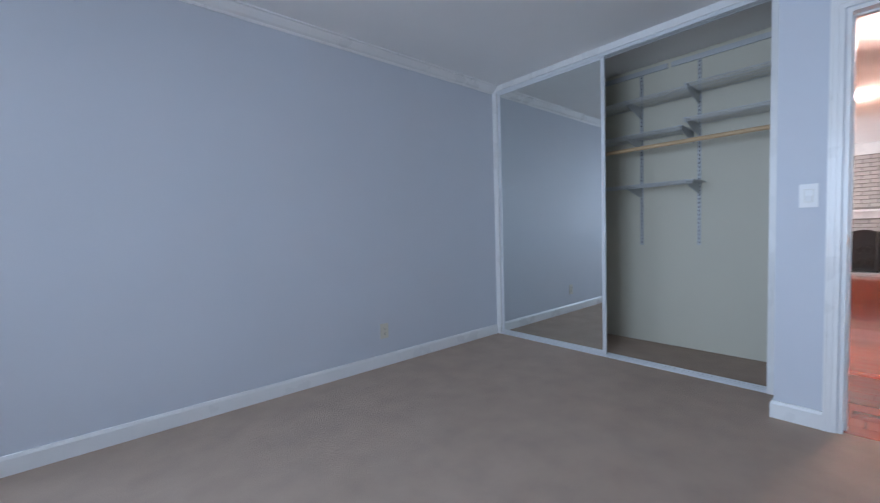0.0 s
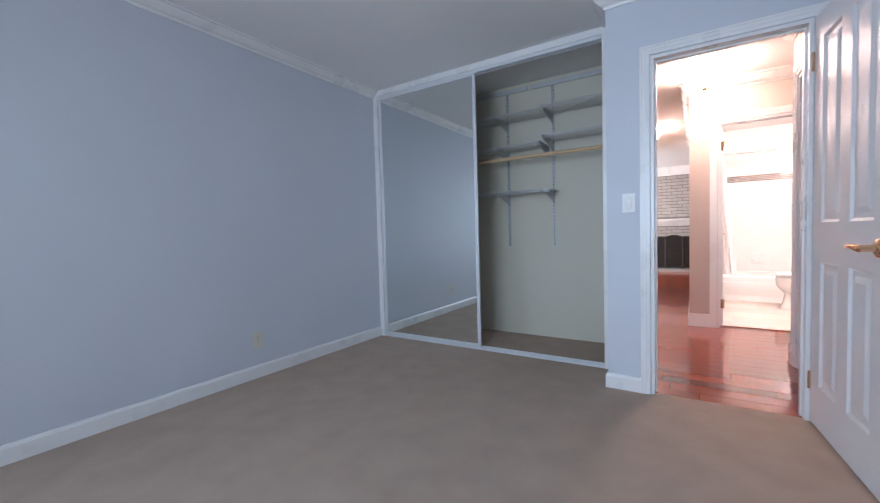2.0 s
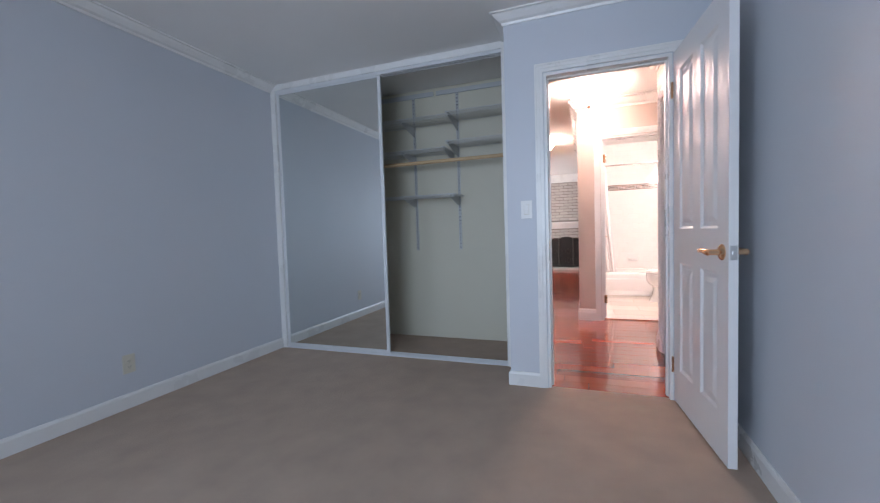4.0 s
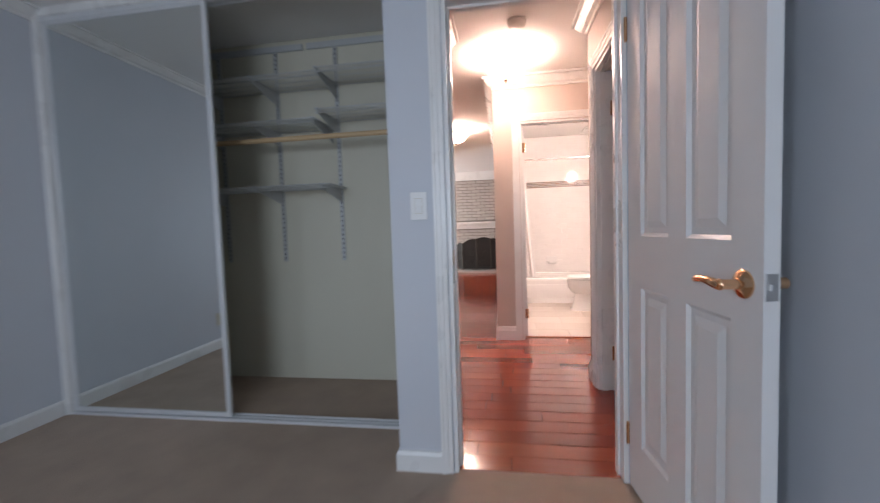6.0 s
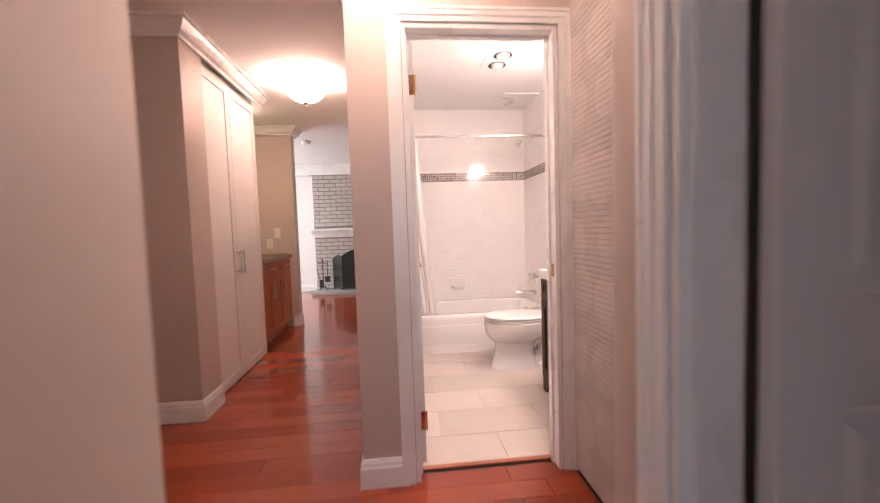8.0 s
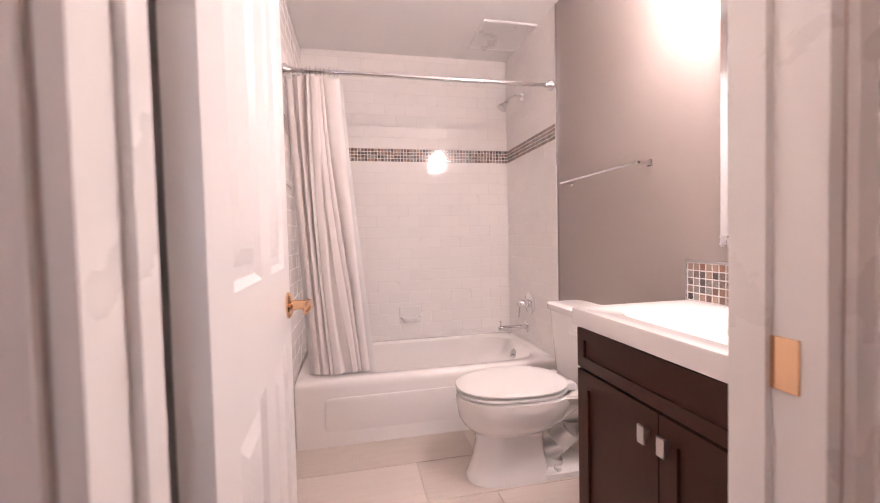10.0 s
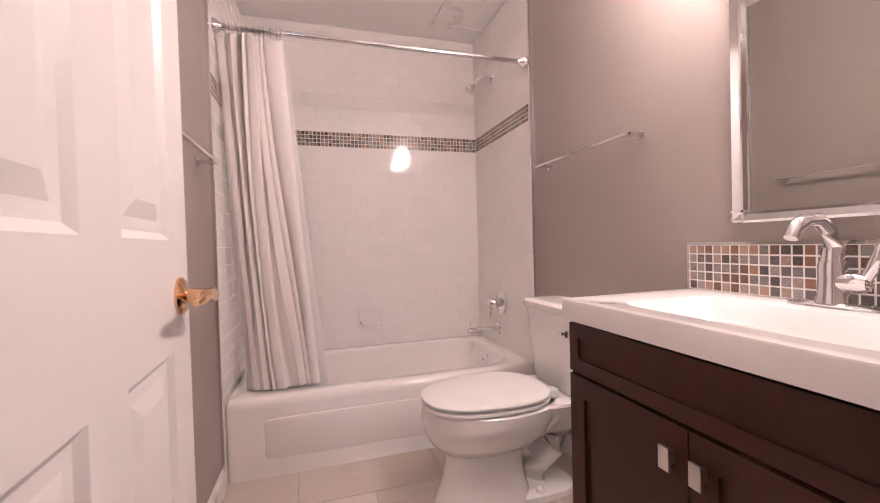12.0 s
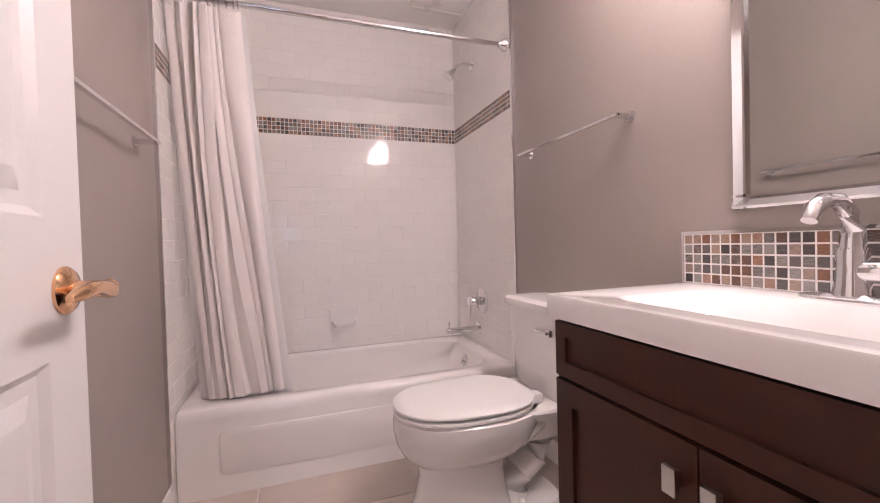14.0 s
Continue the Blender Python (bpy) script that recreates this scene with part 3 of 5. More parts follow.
# ---- closet fittings ----
def standard(y):
    s = thing("shelf_standard", "slotted grey steel shelf upright fixed to the closet wall", "shelf upright", group="closet shelf uprights")
    part("channel", boxes(((3.708, y - 0.0125, 0.865), (3.720, y - 0.008, 2.35)), ((3.708, y + 0.008, 0.865), (3.720, y + 0.0125, 2.35)), ((3.714, y - 0.008, 0.865), (3.720, y + 0.008, 2.35))), M_UPRIGHT, s)
    bm = bmesh.new()
    z = 0.88
    while z < 2.34:
        for dy in (-0.005, 0.005):
            box(bm, (3.7125, y + dy - 0.0018, z), (3.7142, y + dy + 0.0018, z + 0.016))
        z += 0.032
    # Dark blocks stand for the shaded holes of the channel.
    part("slot_shade_row", bm, M_DARK, s)


for y in (1.14, 1.585, 2.03, 2.45):
    standard(y)
root = thing("hang_rail", "grey steel hang rail along the closet back wall", "shelf rail")
part("rail", boxes(((3.704, 0.52, 2.345), (3.720, 1.345, 2.385))), M_UPRIGHT, root)
part("rail", boxes(((3.704, 1.375, 2.345), (3.720, 2.70, 2.385))), M_UPRIGHT, root)


def wire_shelf(y0, y1, z, brackets, label):
    s = thing("wire_shelf", label, "wire shelf", group="closet wire shelves")
    bm = bmesh.new()
    n = int((y1 - y0) / 0.0135)
    for i in range(n + 1):
        y = y0 + (y1 - y0) * i / n
        box(bm, (3.385, y - 0.0014, z), (3.70, y + 0.0014, z + 0.003))
        box(bm, (3.3835, y - 0.0014, z - 0.026), (3.3865, y + 0.0014, z + 0.003))
    part("wire_grid", bm, M_WIRE, s)
    for x, dz in ((3.388, 0.0), (3.386, -0.026), (3.46, 0.0), (3.54, 0.0), (3.62, 0.0), (3.70, 0.0)):
        part("rod", bar((x, y0, z + dz - 0.002), (x, y1, z + dz - 0.002), 0.0032, 6), M_WIRE, s)
    for y in brackets:
        bm = bmesh.new()
        prism(bm, [(0, -0.005), (0.315, -0.005), (0.315, -0.022), (0, -0.095)], (3.708, y - 0.003, z), (3.708, y + 0.003, z), (-1, 0, 0), (0, 0, 1))
        prism(bm, [(0, -0.005), (0.33, -0.005), (0.33, 0.004), (0, 0.0)], (3.708, y - 0.008, z), (3.708, y + 0.008, z), (-1, 0, 0), (0, 0, 1))
        part("bracket", bm, M_UPRIGHT, s)


wire_shelf(0.52, 1.145, 2.082, (1.14,), "grey wire closet shelf beneath the hang rail")
wire_shelf(1.13, 2.70, 2.065, (1.585, 2.03, 2.45), "long grey wire closet shelf near the ceiling")
wire_shelf(0.52, 1.155, 1.832, (1.14,), "grey wire closet shelf above the pine rod")
wire_shelf(1.165, 2.70, 1.782, (1.18, 1.585, 2.03, 2.45), "long grey wire closet shelf above the pine rod")
wire_shelf(1.09, 2.70, 1.372, (1.14, 1.585, 2.03, 2.45), "grey wire closet shelf at waist height")
tagged(link_mesh("closet_rod", bar((3.42, 0.50, 1.667), (3.42, 2.715, 1.667), 0.0165, 16), M_ROD, smooth=True), "round pine clothes rod across the closet", "closet rod")


# ---- switches and outlets ----
def plate(name, m, label, category, rocker=True, material=None, group=""):
    """A wall plate in the local xz plane, its face towards -y."""
    material = material or M_PLASTIC
    p = thing(name, label, category, m, group)
    part("cover", boxes(((-0.036, -0.006, -0.058), (0.036, 0.0, 0.058))), material, p, bevel=0.002)
    if rocker:
        part("rocker_frame", boxes(((-0.0195, -0.0085, -0.0355), (-0.0165, -0.006, 0.0355)), ((0.0165, -0.0085, -0.0355), (0.0195, -0.006, 0.0355)), ((-0.0165, -0.0085, -0.0355), (0.0165, -0.006, -0.0325)), ((-0.0165, -0.0085, 0.0325), (0.0165, -0.006, 0.0355))), material, p)
        # Ivory sheet darker than the cover, coloured in for the shaded gap round the rocker.
        part("recess_shade", boxes(((-0.0165, -0.0064, -0.0325), (0.0165, -0.006, 0.0325))), M_IVORY, p)
        bm = bmesh.new()
        prism(bm, [(-0.0064, -0.030), (-0.0125, -0.030), (-0.0085, 0.0), (-0.0095, 0.030), (-0.0064, 0.030)], (-0.0145, 0, 0), (0.0145, 0, 0), (0, 1, 0), (0, 0, 1))
        part("rocker", bm, material, p)
    else:
        for z in (-0.019, 0.019):
            part("socket", loft(bmesh.new(), [[(x, y, zz + z) for x, zz in [(0.0165 * math.cos(a), 0.0145 * max(-0.85, min(0.85, math.sin(a)))) for a in [i * math.pi / 10 for i in range(20)]]] for y in (-0.006, -0.0085)]), material, p)
            # Near-black blocks put in for the shade of the socket slots.
            part("slot_shade", boxes(((-0.0075, -0.0090, z - 0.002), (-0.0055, -0.0084, z + 0.007)), ((0.0055, -0.0090, z - 0.002), (0.0075, -0.0084, z + 0.006)), ((-0.002, -0.0090, z - 0.009), (0.002, -0.0084, z - 0.005))), M_DARK, p)
        part("screw", bar((0, -0.006, 0), (0, -0.0075, 0), 0.0028, 8), M_STEEL, p)
    return p


plate("light_switch", pose(2.69, 0.375, 1.165, 0, 0, -90), "white rocker light switch beside the bedroom door", "light switch")
plate("light_switch", pose(3.40, 0.39, 1.165), "white rocker light switch on the hall wall", "light switch")
plate("outlet", pose(1.69, 2.715, 0.275), "ivory duplex outlet low on the bedroom wall", "outlet", False, M_IVORY)
plate("light_switch", pose(8.06, 1.364, 1.147, 0, 0, -90), "white rocker switch on the wall end", "light switch")
plate("outlet", pose(8.06, 1.456, 1.02, 0, 0, -90), "white outlet above the granite counter", "outlet", False)
plate("outlet", pose(10.95, 1.80, 0.29, 0, 0, -90), "white outlet beside the brick fireplace", "outlet", False)


# ---- ceiling lights ----
def bowl_light(x, y, label):
    s = thing("ceiling_light", label, "ceiling light", pose(x, y, CEIL), group="alabaster bowl ceiling lights")
    part("canopy", turned([(0.06, 0), (0.06, -0.012), (0.045, -0.022), (0.012, -0.026), (0.008, -0.03)], Matrix()), M_BRONZE, s, smooth=True)
    part("stem", bar((0, 0, -0.03), (0, 0, -0.2), 0.005), M_BRONZE, s)
    prof = [(0.012, -0.185), (0.06, -0.178), (0.11, -0.155), (0.145, -0.12), (0.165, -0.085), (0.176, -0.078), (0.172, -0.082), (0.158, -0.095), (0.138, -0.125), (0.105, -0.150), (0.055, -0.171), (0.012, -0.178)]
    bm = bmesh.new()
    k = 40
    loft(bm, [[(r * math.cos(2 * math.pi * j / k), r * math.sin(2 * math.pi * j / k), h) for j in range(k)] for r, h in prof], False, False)
    part("glass_bowl", bm, M_GLASSLAMP, s, "glowing alabaster glass bowl", smooth=True)
    part("finial", turned([(0.0, -0.222), (0.007, -0.215), (0.006, -0.208), (0.014, -0.203), (0.022, -0.192), (0.02, -0.186), (0.005, -0.184)], Matrix()), M_BRONZE, s, smooth=True)
    for a in (30, 150, 270):
        p = Vector((0.167 * math.cos(radians(a)), 0.167 * math.sin(radians(a)), -0.088))
        part("screw", bar(p, p * 1.08, 0.004, 8), M_BRONZE, s)


bowl_light(4.283, -0.03, "bronze and alabaster bowl light on the hall ceiling")
bowl_light(6.53, 0.625, "bronze and alabaster bowl light on the corridor ceiling")


def smoke_alarm(x, y, label):
    s = thing("smoke_alarm", label, "smoke alarm", pose(x, y, CEIL))
    part("base", turned([(0.066, 0), (0.066, -0.012), (0.062, -0.014)], Matrix()), M_PLASTIC, s, smooth=True)
    part("cover", turned([(0.060, -0.014), (0.056, -0.034), (0.046, -0.042), (0.0, -0.043)], Matrix()), M_PLASTIC, s, smooth=True)


smoke_alarm(3.77, -0.10, "round white smoke alarm on the hall ceiling")
smoke_alarm(8.85, 1.14, "round white smoke alarm on the living room ceiling")

s = thing("sconce_light", "steel ceiling spot with a frosted glass shade", "spot light", pose(7.25, 1.45, CEIL))
part("canopy", turned([(0.05, 0), (0.05, -0.02), (0.01, -0.025)], Matrix()), M_STEEL, s, smooth=True)
part("arm", tube(bmesh.new(), [(0, 0, -0.02), (0, 0, -0.06), (0.02, -0.02, -0.09)], 0.008), M_STEEL, s, smooth=True)
part("shade", turned([(0.02, -0.09), (0.035, -0.11), (0.045, -0.19), (0.043, -0.19), (0.03, -0.115)], pose(0.02, -0.02, 0)), M_GLASSLAMP, s, "glowing frosted glass shade", smooth=True)

# ---- hall: pleated panel in the recess ----
s = thing("pleated_panel", "grey-beige pleated blind with fine wavy ridges", "pleated blind")
bm = bmesh.new()
outline = []
for i in range(102):
    z = 0.02 + 0.0225 * i
    outline += [(-0.8835, z), (-0.8795, z + 0.0009), (-0.8783, z + 0.0105), (-0.8797, z + 0.0215)]
cols = [[bm.verts.new((x, y + 0.0005 * math.sin(k * 0.37 + x * 9), z)) for k, (y, z) in enumerate(outline)] for x in np.linspace(3.90, 4.785, 9).tolist()]
for a, b in zip(cols, cols[1:]):
    for k in range(len(outline) - 1):
        bm.faces.new((a[k], b[k], b[k + 1], a[k + 1]))
part("pleats", bm, M_WAVE, s, smooth=False)
part("backing", boxes(((3.90, -0.897, 0.02), (4.785, -0.886, 2.32))), M_WAVE, s)
part("head_rail", boxes(((3.88, -0.895, 2.32), (4.79, -0.865, 2.36))), M_TRIM, s)
part("end_strip", boxes(((3.875, -0.895, 0.005), (3.898, -0.866, 2.32))), M_TRIM, s)

# ---- bathroom: tub ----
TX0, TX1, TY0, TY1, RIM = 6.605, 7.392, -1.50, -0.008, 0.345
s = thing("bathtub", "white enamel alcove bathtub with embossed apron", "bathtub")
bm = bmesh.new()
cx, cy = (TX0 + TX1) / 2, (TY0 + TY1) / 2
hx, hy = (TX1 - TX0) / 2, (TY1 - TY0) / 2
rings = [oval(cx, cy, 0.0, hx, hy, 60, 64), oval(cx, cy, RIM - 0.04, hx, hy, 60, 64), oval(cx, cy, RIM - 0.02, hx - 0.003, hy - 0.002, 55, 64), oval(cx, cy, RIM - 0.006, hx - 0.010, hy - 0.004, 50, 64), oval(cx, cy, RIM, hx - 0.022, hy - 0.008, 40, 64),
         oval(cx + 0.01, cy, RIM, hx - 0.075, hy - 0.065, 5.5, 64), oval(cx + 0.01, cy, RIM - 0.012, hx - 0.09, hy - 0.08, 5.2, 64), oval(cx + 0.01, cy, 0.17, hx - 0.12, hy - 0.13, 4.6, 64), oval(cx + 0.01, cy, 0.09, hx - 0.15, hy - 0.20, 4.0, 64), oval(cx + 0.01, cy, 0.07, hx - 0.2, hy - 0.28, 3.5, 64)]
loft(bm, rings)
part("basin", bm, M_TUB, s, smooth=True)
bm = bmesh.new()
for y0, y1, z0, z1 in ((-1.30, -0.16, 0.075, 0.255),):
    ring = [(y, z) for y, z in [(p[0], p[1]) for p in oval((y0 + y1) / 2, (z0 + z1) / 2, 0, (y1 - y0) / 2, (z1 - z0) / 2, 16, 48)]]
    loft(bm, [[(TX0 - d, (y0 + y1) / 2 + (y - (y0 + y1) / 2) * (1 - e), (z0 + z1) / 2 + (z - (z0 + z1) / 2) * (1 - e * 4)) for y, z in ring] for d, e in ((-0.002, 0), (0.0022, 0.003), (0.003, 0.008))])
part("apron_panel", bm, M_TUB, s, smooth=True)
part("overflow_plate", turned([(0.036, 0), (0.036, 0.004), (0.03, 0.008), (0.0, 0.009)], pose(7.06, -1.395, 0.262, -80, 0, 0)), M_CHROME, s, smooth=True)
part("overflow_lever", bar((7.06, -1.39, 0.265), (7.045, -1.362, 0.256), 0.005), M_CHROME, s, smooth=True)
part("drain", turned([(0.03, 0), (0.03, 0.004), (0.0, 0.005)], pose(7.0, -1.10, 0.07)), M_CHROME, s, smooth=True)

# shower fittings on the tiled wall
WY = -1.499
s = thing("shower_valve", "chrome shower valve with round plate and lever", "shower valve", pose(7.01, WY, 0.620))
part("plate", turned([(0.075, 0), (0.075, 0.004), (0.068, 0.010), (0.03, 0.014)], pose(0, 0, 0, -90, 0, 0)), M_CHROME, s, smooth=True)
part("body", turned([(0.026, 0.01), (0.026, 0.085), (0.022, 0.09), (0, 0.091)], pose(0, 0, 0, -90, 0, 0)), M_CHROME, s, smooth=True)
part("lever", tube(bmesh.new(), [(0, 0.075, -0.02), (-0.005, 0.083, -0.06), (-0.007, 0.088, -0.095)], [0.006, 0.005, 0.004]), M_CHROME, s, smooth=True)
s = thing("tub_spout", "chrome tub spout with diverter knob", "tub spout", pose(7.07, WY, 0.448))
part("flange", turned([(0.038, 0), (0.036, 0.006), (0.02, 0.010)], pose(0, 0, 0, -90, 0, 0)), M_CHROME, s, smooth=True)
part("pipe", tube(bmesh.new(), [(0, 0, 0), (0, 0.06, -0.001), (0, 0.195, -0.003), (0, 0.21, -0.004)], [0.017, 0.017, 0.018, 0.014], 16), M_CHROME, s, smooth=True)
part("diverter", tube(bmesh.new(), [(0, 0.195, 0.012), (0, 0.195, 0.038), (0, 0.195, 0.039), (0, 0.195, 0.05)], [0.004, 0.004, 0.008, 0.008]), M_CHROME, s, smooth=True)
s = thing("shower_fixture", "chrome shower head on a bent arm", "shower head", pose(7.08, WY, 2.04))
part("flange", turned([(0.03, 0), (0.028, 0.006), (0.012, 0.012)], pose(0, 0, 0, -90, 0, 0)), M_CHROME, s, smooth=True)
part("arm", tube(bmesh.new(), [(0, 0, 0), (0, 0.05, 0.004), (0, 0.085, -0.008), (0, 0.115, -0.040)], 0.0085), M_CHROME, s, smooth=True)
part("head", turned([(0.012, 0), (0.017, 0.012), (0.012, 0.022), (0.022, 0.04), (0.034, 0.062), (0.033, 0.07), (0, 0.071)], pose(0, 0.11, -0.035, -140, 0, 0)), M_CHROME, s, smooth=True)
s = thing("soap_dish", "white ceramic soap dish set in the tile", "soap dish", pose(7.392, -0.722, 0.52))
bm = bmesh.new()
box(bm, (-0.012, -0.08, -0.058), (0.0, 0.08, 0.062))
part("back_plate", bm, M_PORC, s, bevel=0.005)
part("tray", loft(bmesh.new(), [oval(-0.035, 0, -0.05, 0.02, 0.05, 3), oval(-0.035, 0, -0.03, 0.035, 0.068, 3.5), oval(-0.035, 0, -0.012, 0.037, 0.072, 3.5), oval(-0.035, 0, -0.012, 0.030, 0.064, 3.5), oval(-0.035, 0, -0.028, 0.024, 0.056, 3)]), M_PORC, s, smooth=True)

# shower rod and curtain
s = thing("shower_rod", "chrome tension shower rod with round flanges", "shower rod")
part("rod", bar((6.66, 0.0, 1.960), (6.66, -1.505, 1.960), 0.0125, 16), M_CHROME, s, smooth=True)
part("flange", turned([(0.032, 0), (0.030, 0.012), (0.016, 0.03), (0.0135, 0.05)], pose(6.66, -0.008, 1.960, 90, 0, 0)), M_CHROME, s, smooth=True)
part("flange", turned([(0.032, 0), (0.030, 0.012), (0.016, 0.03), (0.0135, 0.05)], pose(6.66, -1.498, 1.960, -90, 0, 0)), M_CHROME, s, smooth=True)


def cloth(top0, top1, bot0, bot1, x, ztop, zbot, folds, depth, seed, nu=220, nv=60):
    """A hanging sheet with rounded uneven folds and sharp valleys; some folds die out on the way down."""
    bm = bmesh.new()
    rnd = random.Random(seed)
    ph = [rnd.uniform(0, 6.28) for _ in range(6)]
    amp = [rnd.uniform(0.45, 1.35) for _ in range(folds + 1)]
    fade = [rnd.choice((1.0, 0.9, 0.35, 0.6)) for _ in range(folds + 1)]
    width = [rnd.uniform(0.6, 1.6) for _ in range(folds)]
    edges = [sum(width[:k]) / sum(width) for k in range(folds + 1)]
    g = []
    for i in range(nv + 1):
        v = i / nv
        row = []
        for j in range(nu + 1):
            u = j / nu
            y0, y1 = top0 + (bot0 - top0) * v ** 1.2, top1 + (bot1 - top1) * v ** 1.2
            uu = u + (0.10 * math.sin(u * 5 + ph[0] + v * 2.6) + 0.035 * math.sin(u * 11 + ph[5] - v * 3.4)) * math.sin(math.pi * u)
            uu = min(max(uu, 0.0), 0.9999)
            k = max(n_ for n_ in range(folds) if edges[n_] <= uu)
            f = (uu - edges[k]) / (edges[k + 1] - edges[k])
            bulge = math.sin(math.pi * f) ** 1.1
            a_k = amp[k] * (1 + (fade[k] - 1) * v)
            dx = -depth * a_k * bulge * (0.75 + 0.25 * math.sin(3.1 * v + k))
            dx -= 0.35 * depth * math.sin(2 * math.pi * uu + ph[1] + v) + 0.06 * depth * math.sin(19 * uu + 7 * v + ph[2])
            dy = 0.5 * depth * a_k * math.sin(2 * math.pi * f + 0.7) * math.sin(math.pi * f) * math.cos(k * 2.3)
            sag = 0.022 * bulge * (1 - v) ** 9
            row.append(bm.verts.new((x + dx + 0.045 * v, y0 + (y1 - y0) * u + dy, ztop - sag + (zbot - ztop) * v)))
        g.append(row)
    for i in range(nv):
        for j in range(nu):
            bm.faces.new((g[i][j], g[i][j + 1], g[i + 1][j + 1], g[i + 1][j]))
    return bm


s = thing("shower_curtain", "white waffle-weave shower curtain gathered to one side", "shower curtain")
part("cloth", cloth(-0.012, -0.285, -0.105, -0.400, 6.672, 1.945, 0.352, 7, 0.034, 5), M_CURTAIN, s, smooth=True)
part("liner", cloth(-0.010, -0.30, -0.075, -0.438, 6.71, 1.94, 0.30, 5, 0.014, 9, 100, 30), M_LINER, s, "white vinyl curtain liner", smooth=True)
ring = [(0.021 * math.cos(a), 0.021 * math.sin(a)) for a in [i * math.pi / 8 for i in range(17)]]
for i in range(11):
    y = -0.05 - 0.023 * i
    part("ring", tube(bmesh.new(), [(6.66 + p, y + 0.004 * math.sin(i * 2), 1.958 + q) for p, q in ring], 0.0018, 6), M_CHROME, s, smooth=True)


# towel bars
def towel_bar(x0, x1, y, s_, z, label):
    t = thing("towel_bar", label, "towel bar", group="chrome towel bars")
    part("bar", boxes(((x0, y + s_ * 0.058, z - 0.005), (x1, y + s_ * 0.072, z + 0.005))), M_CHROME, t, bevel=0.0015)
    for x in (x0 + 0.012, x1 - 0.012):
        part("post", boxes(((x - 0.014, y, z - 0.014), (x + 0.014, y + s_ * 0.006, z + 0.014)), ((x - 0.012, y + s_ * 0.006, z - 0.006), (x + 0.012, y + s_ * 0.066, z + 0.006))), M_CHROME, t)


towel_bar(5.86, 6.47, -1.51, 1, 1.36, "square chrome towel bar above the toilet")
towel_bar(5.76, 6.37, 0.0, -1, 1.315, "square chrome towel bar behind the bathroom door")

# ---- toilet ----
TCX, TCY = 6.175, -1.064
s = thing("toilet", "white two-piece porcelain toilet with closed lid", "toilet")
rings = [oval(TCX, TCY, z, rx, ry, p, 48, fr) for z, rx, ry, p, fr in (
    (0.0, 0.118, 0.125, 2.6, 0.262), (0.012, 0.118, 0.125, 2.6, 0.262), (0.03, 0.110, 0.115, 2.6, 0.250), (0.10, 0.096, 0.100, 2.5, 0.228), (0.17, 0.088, 0.095, 2.4, 0.216),
    (0.205, 0.094, 0.11, 2.3, 0.222), (0.228, 0.122, 0.145, 2.2, 0.250), (0.25, 0.148, 0.18, 2.2, 0.272), (0.285, 0.172, 0.215, 2.15, 0.291), (0.33, 0.184, 0.24, 2.1, 0.300), (0.352, 0.186, 0.25, 2.1, 0.301), (0.378, 0.186, 0.25, 2.15, 0.298), (0.385, 0.178, 0.24, 2.15, 0.29))]
part("bowl", loft(bmesh.new(), rings), M_PORC, s, smooth=True)
part("rear_deck", loft(bmesh.new(), [oval(TCX, -1.33, 0.25, 0.09, 0.14, 4), oval(TCX, -1.33, 0.33, 0.13, 0.165, 4), oval(TCX, -1.33, 0.375, 0.165, 0.17, 4), oval(TCX, -1.33, 0.385, 0.16, 0.165, 4)]), M_PORC, s, smooth=True)
part("foot_flange", loft(bmesh.new(), [oval(TCX, -1.22, 0.0, 0.112, 0.16, 3.2, 40), oval(TCX, -1.22, 0.022, 0.110, 0.158, 3.2, 40), oval(TCX, -1.22, 0.032, 0.098, 0.146, 3.0, 40)]), M_PORC, s, smooth=True)
part("trapway", tube(bmesh.new(), [(TCX, -1.06, 0.215), (TCX, -1.13, 0.225), (TCX, -1.22, 0.275), (TCX, -1.29, 0.275), (TCX, -1.325, 0.215), (TCX, -1.30, 0.15), (TCX, -1.235, 0.11), (TCX, -1.20, 0.06), (TCX, -1.20, 0.02)], [0.05, 0.06, 0.062, 0.062, 0.06, 0.058, 0.06, 0.066, 0.075], 20), M_PORC, s, smooth=True)
for sx in (-1, 1):
    part("side_rib", tube(bmesh.new(), [(TCX + sx * 0.10, -1.10, 0.255), (TCX + sx * 0.105, -1.18, 0.285), (TCX + sx * 0.10, -1.26, 0.33), (TCX + sx * 0.09, -1.32, 0.345)], [0.02, 0.034, 0.034, 0.02], 14), M_PORC, s, smooth=True)
    part("bolt_cap", loft(bmesh.new(), [oval(TCX + sx * 0.088, -1.20, 0.028, 0.017, 0.017, 2, 16), oval(TCX + sx * 0.088, -1.20, 0.044, 0.015, 0.015, 2, 16), oval(TCX + sx * 0.088, -1.20, 0.05, 0.008, 0.008, 2, 16)]), M_PORC, s, smooth=True)


def seat_ring(z0, z1, grow):
    return [oval(TCX, TCY, z0, 0.178 + grow, 0.20, 2.4, 56, 0.29 + grow), oval(TCX, TCY, z0 + 0.003, 0.184 + grow, 0.205, 2.4, 56, 0.297 + grow), oval(TCX, TCY, z1 - 0.005, 0.184 + grow, 0.205, 2.4, 56, 0.297 + grow), oval(TCX, TCY, z1, 0.176 + grow, 0.198, 2.4, 56, 0.288 + grow)]


part("seat", loft(bmesh.new(), seat_ring(0.388, 0.405, 0.0)), M_PLASTIC, s, "white plastic seat", smooth=True)
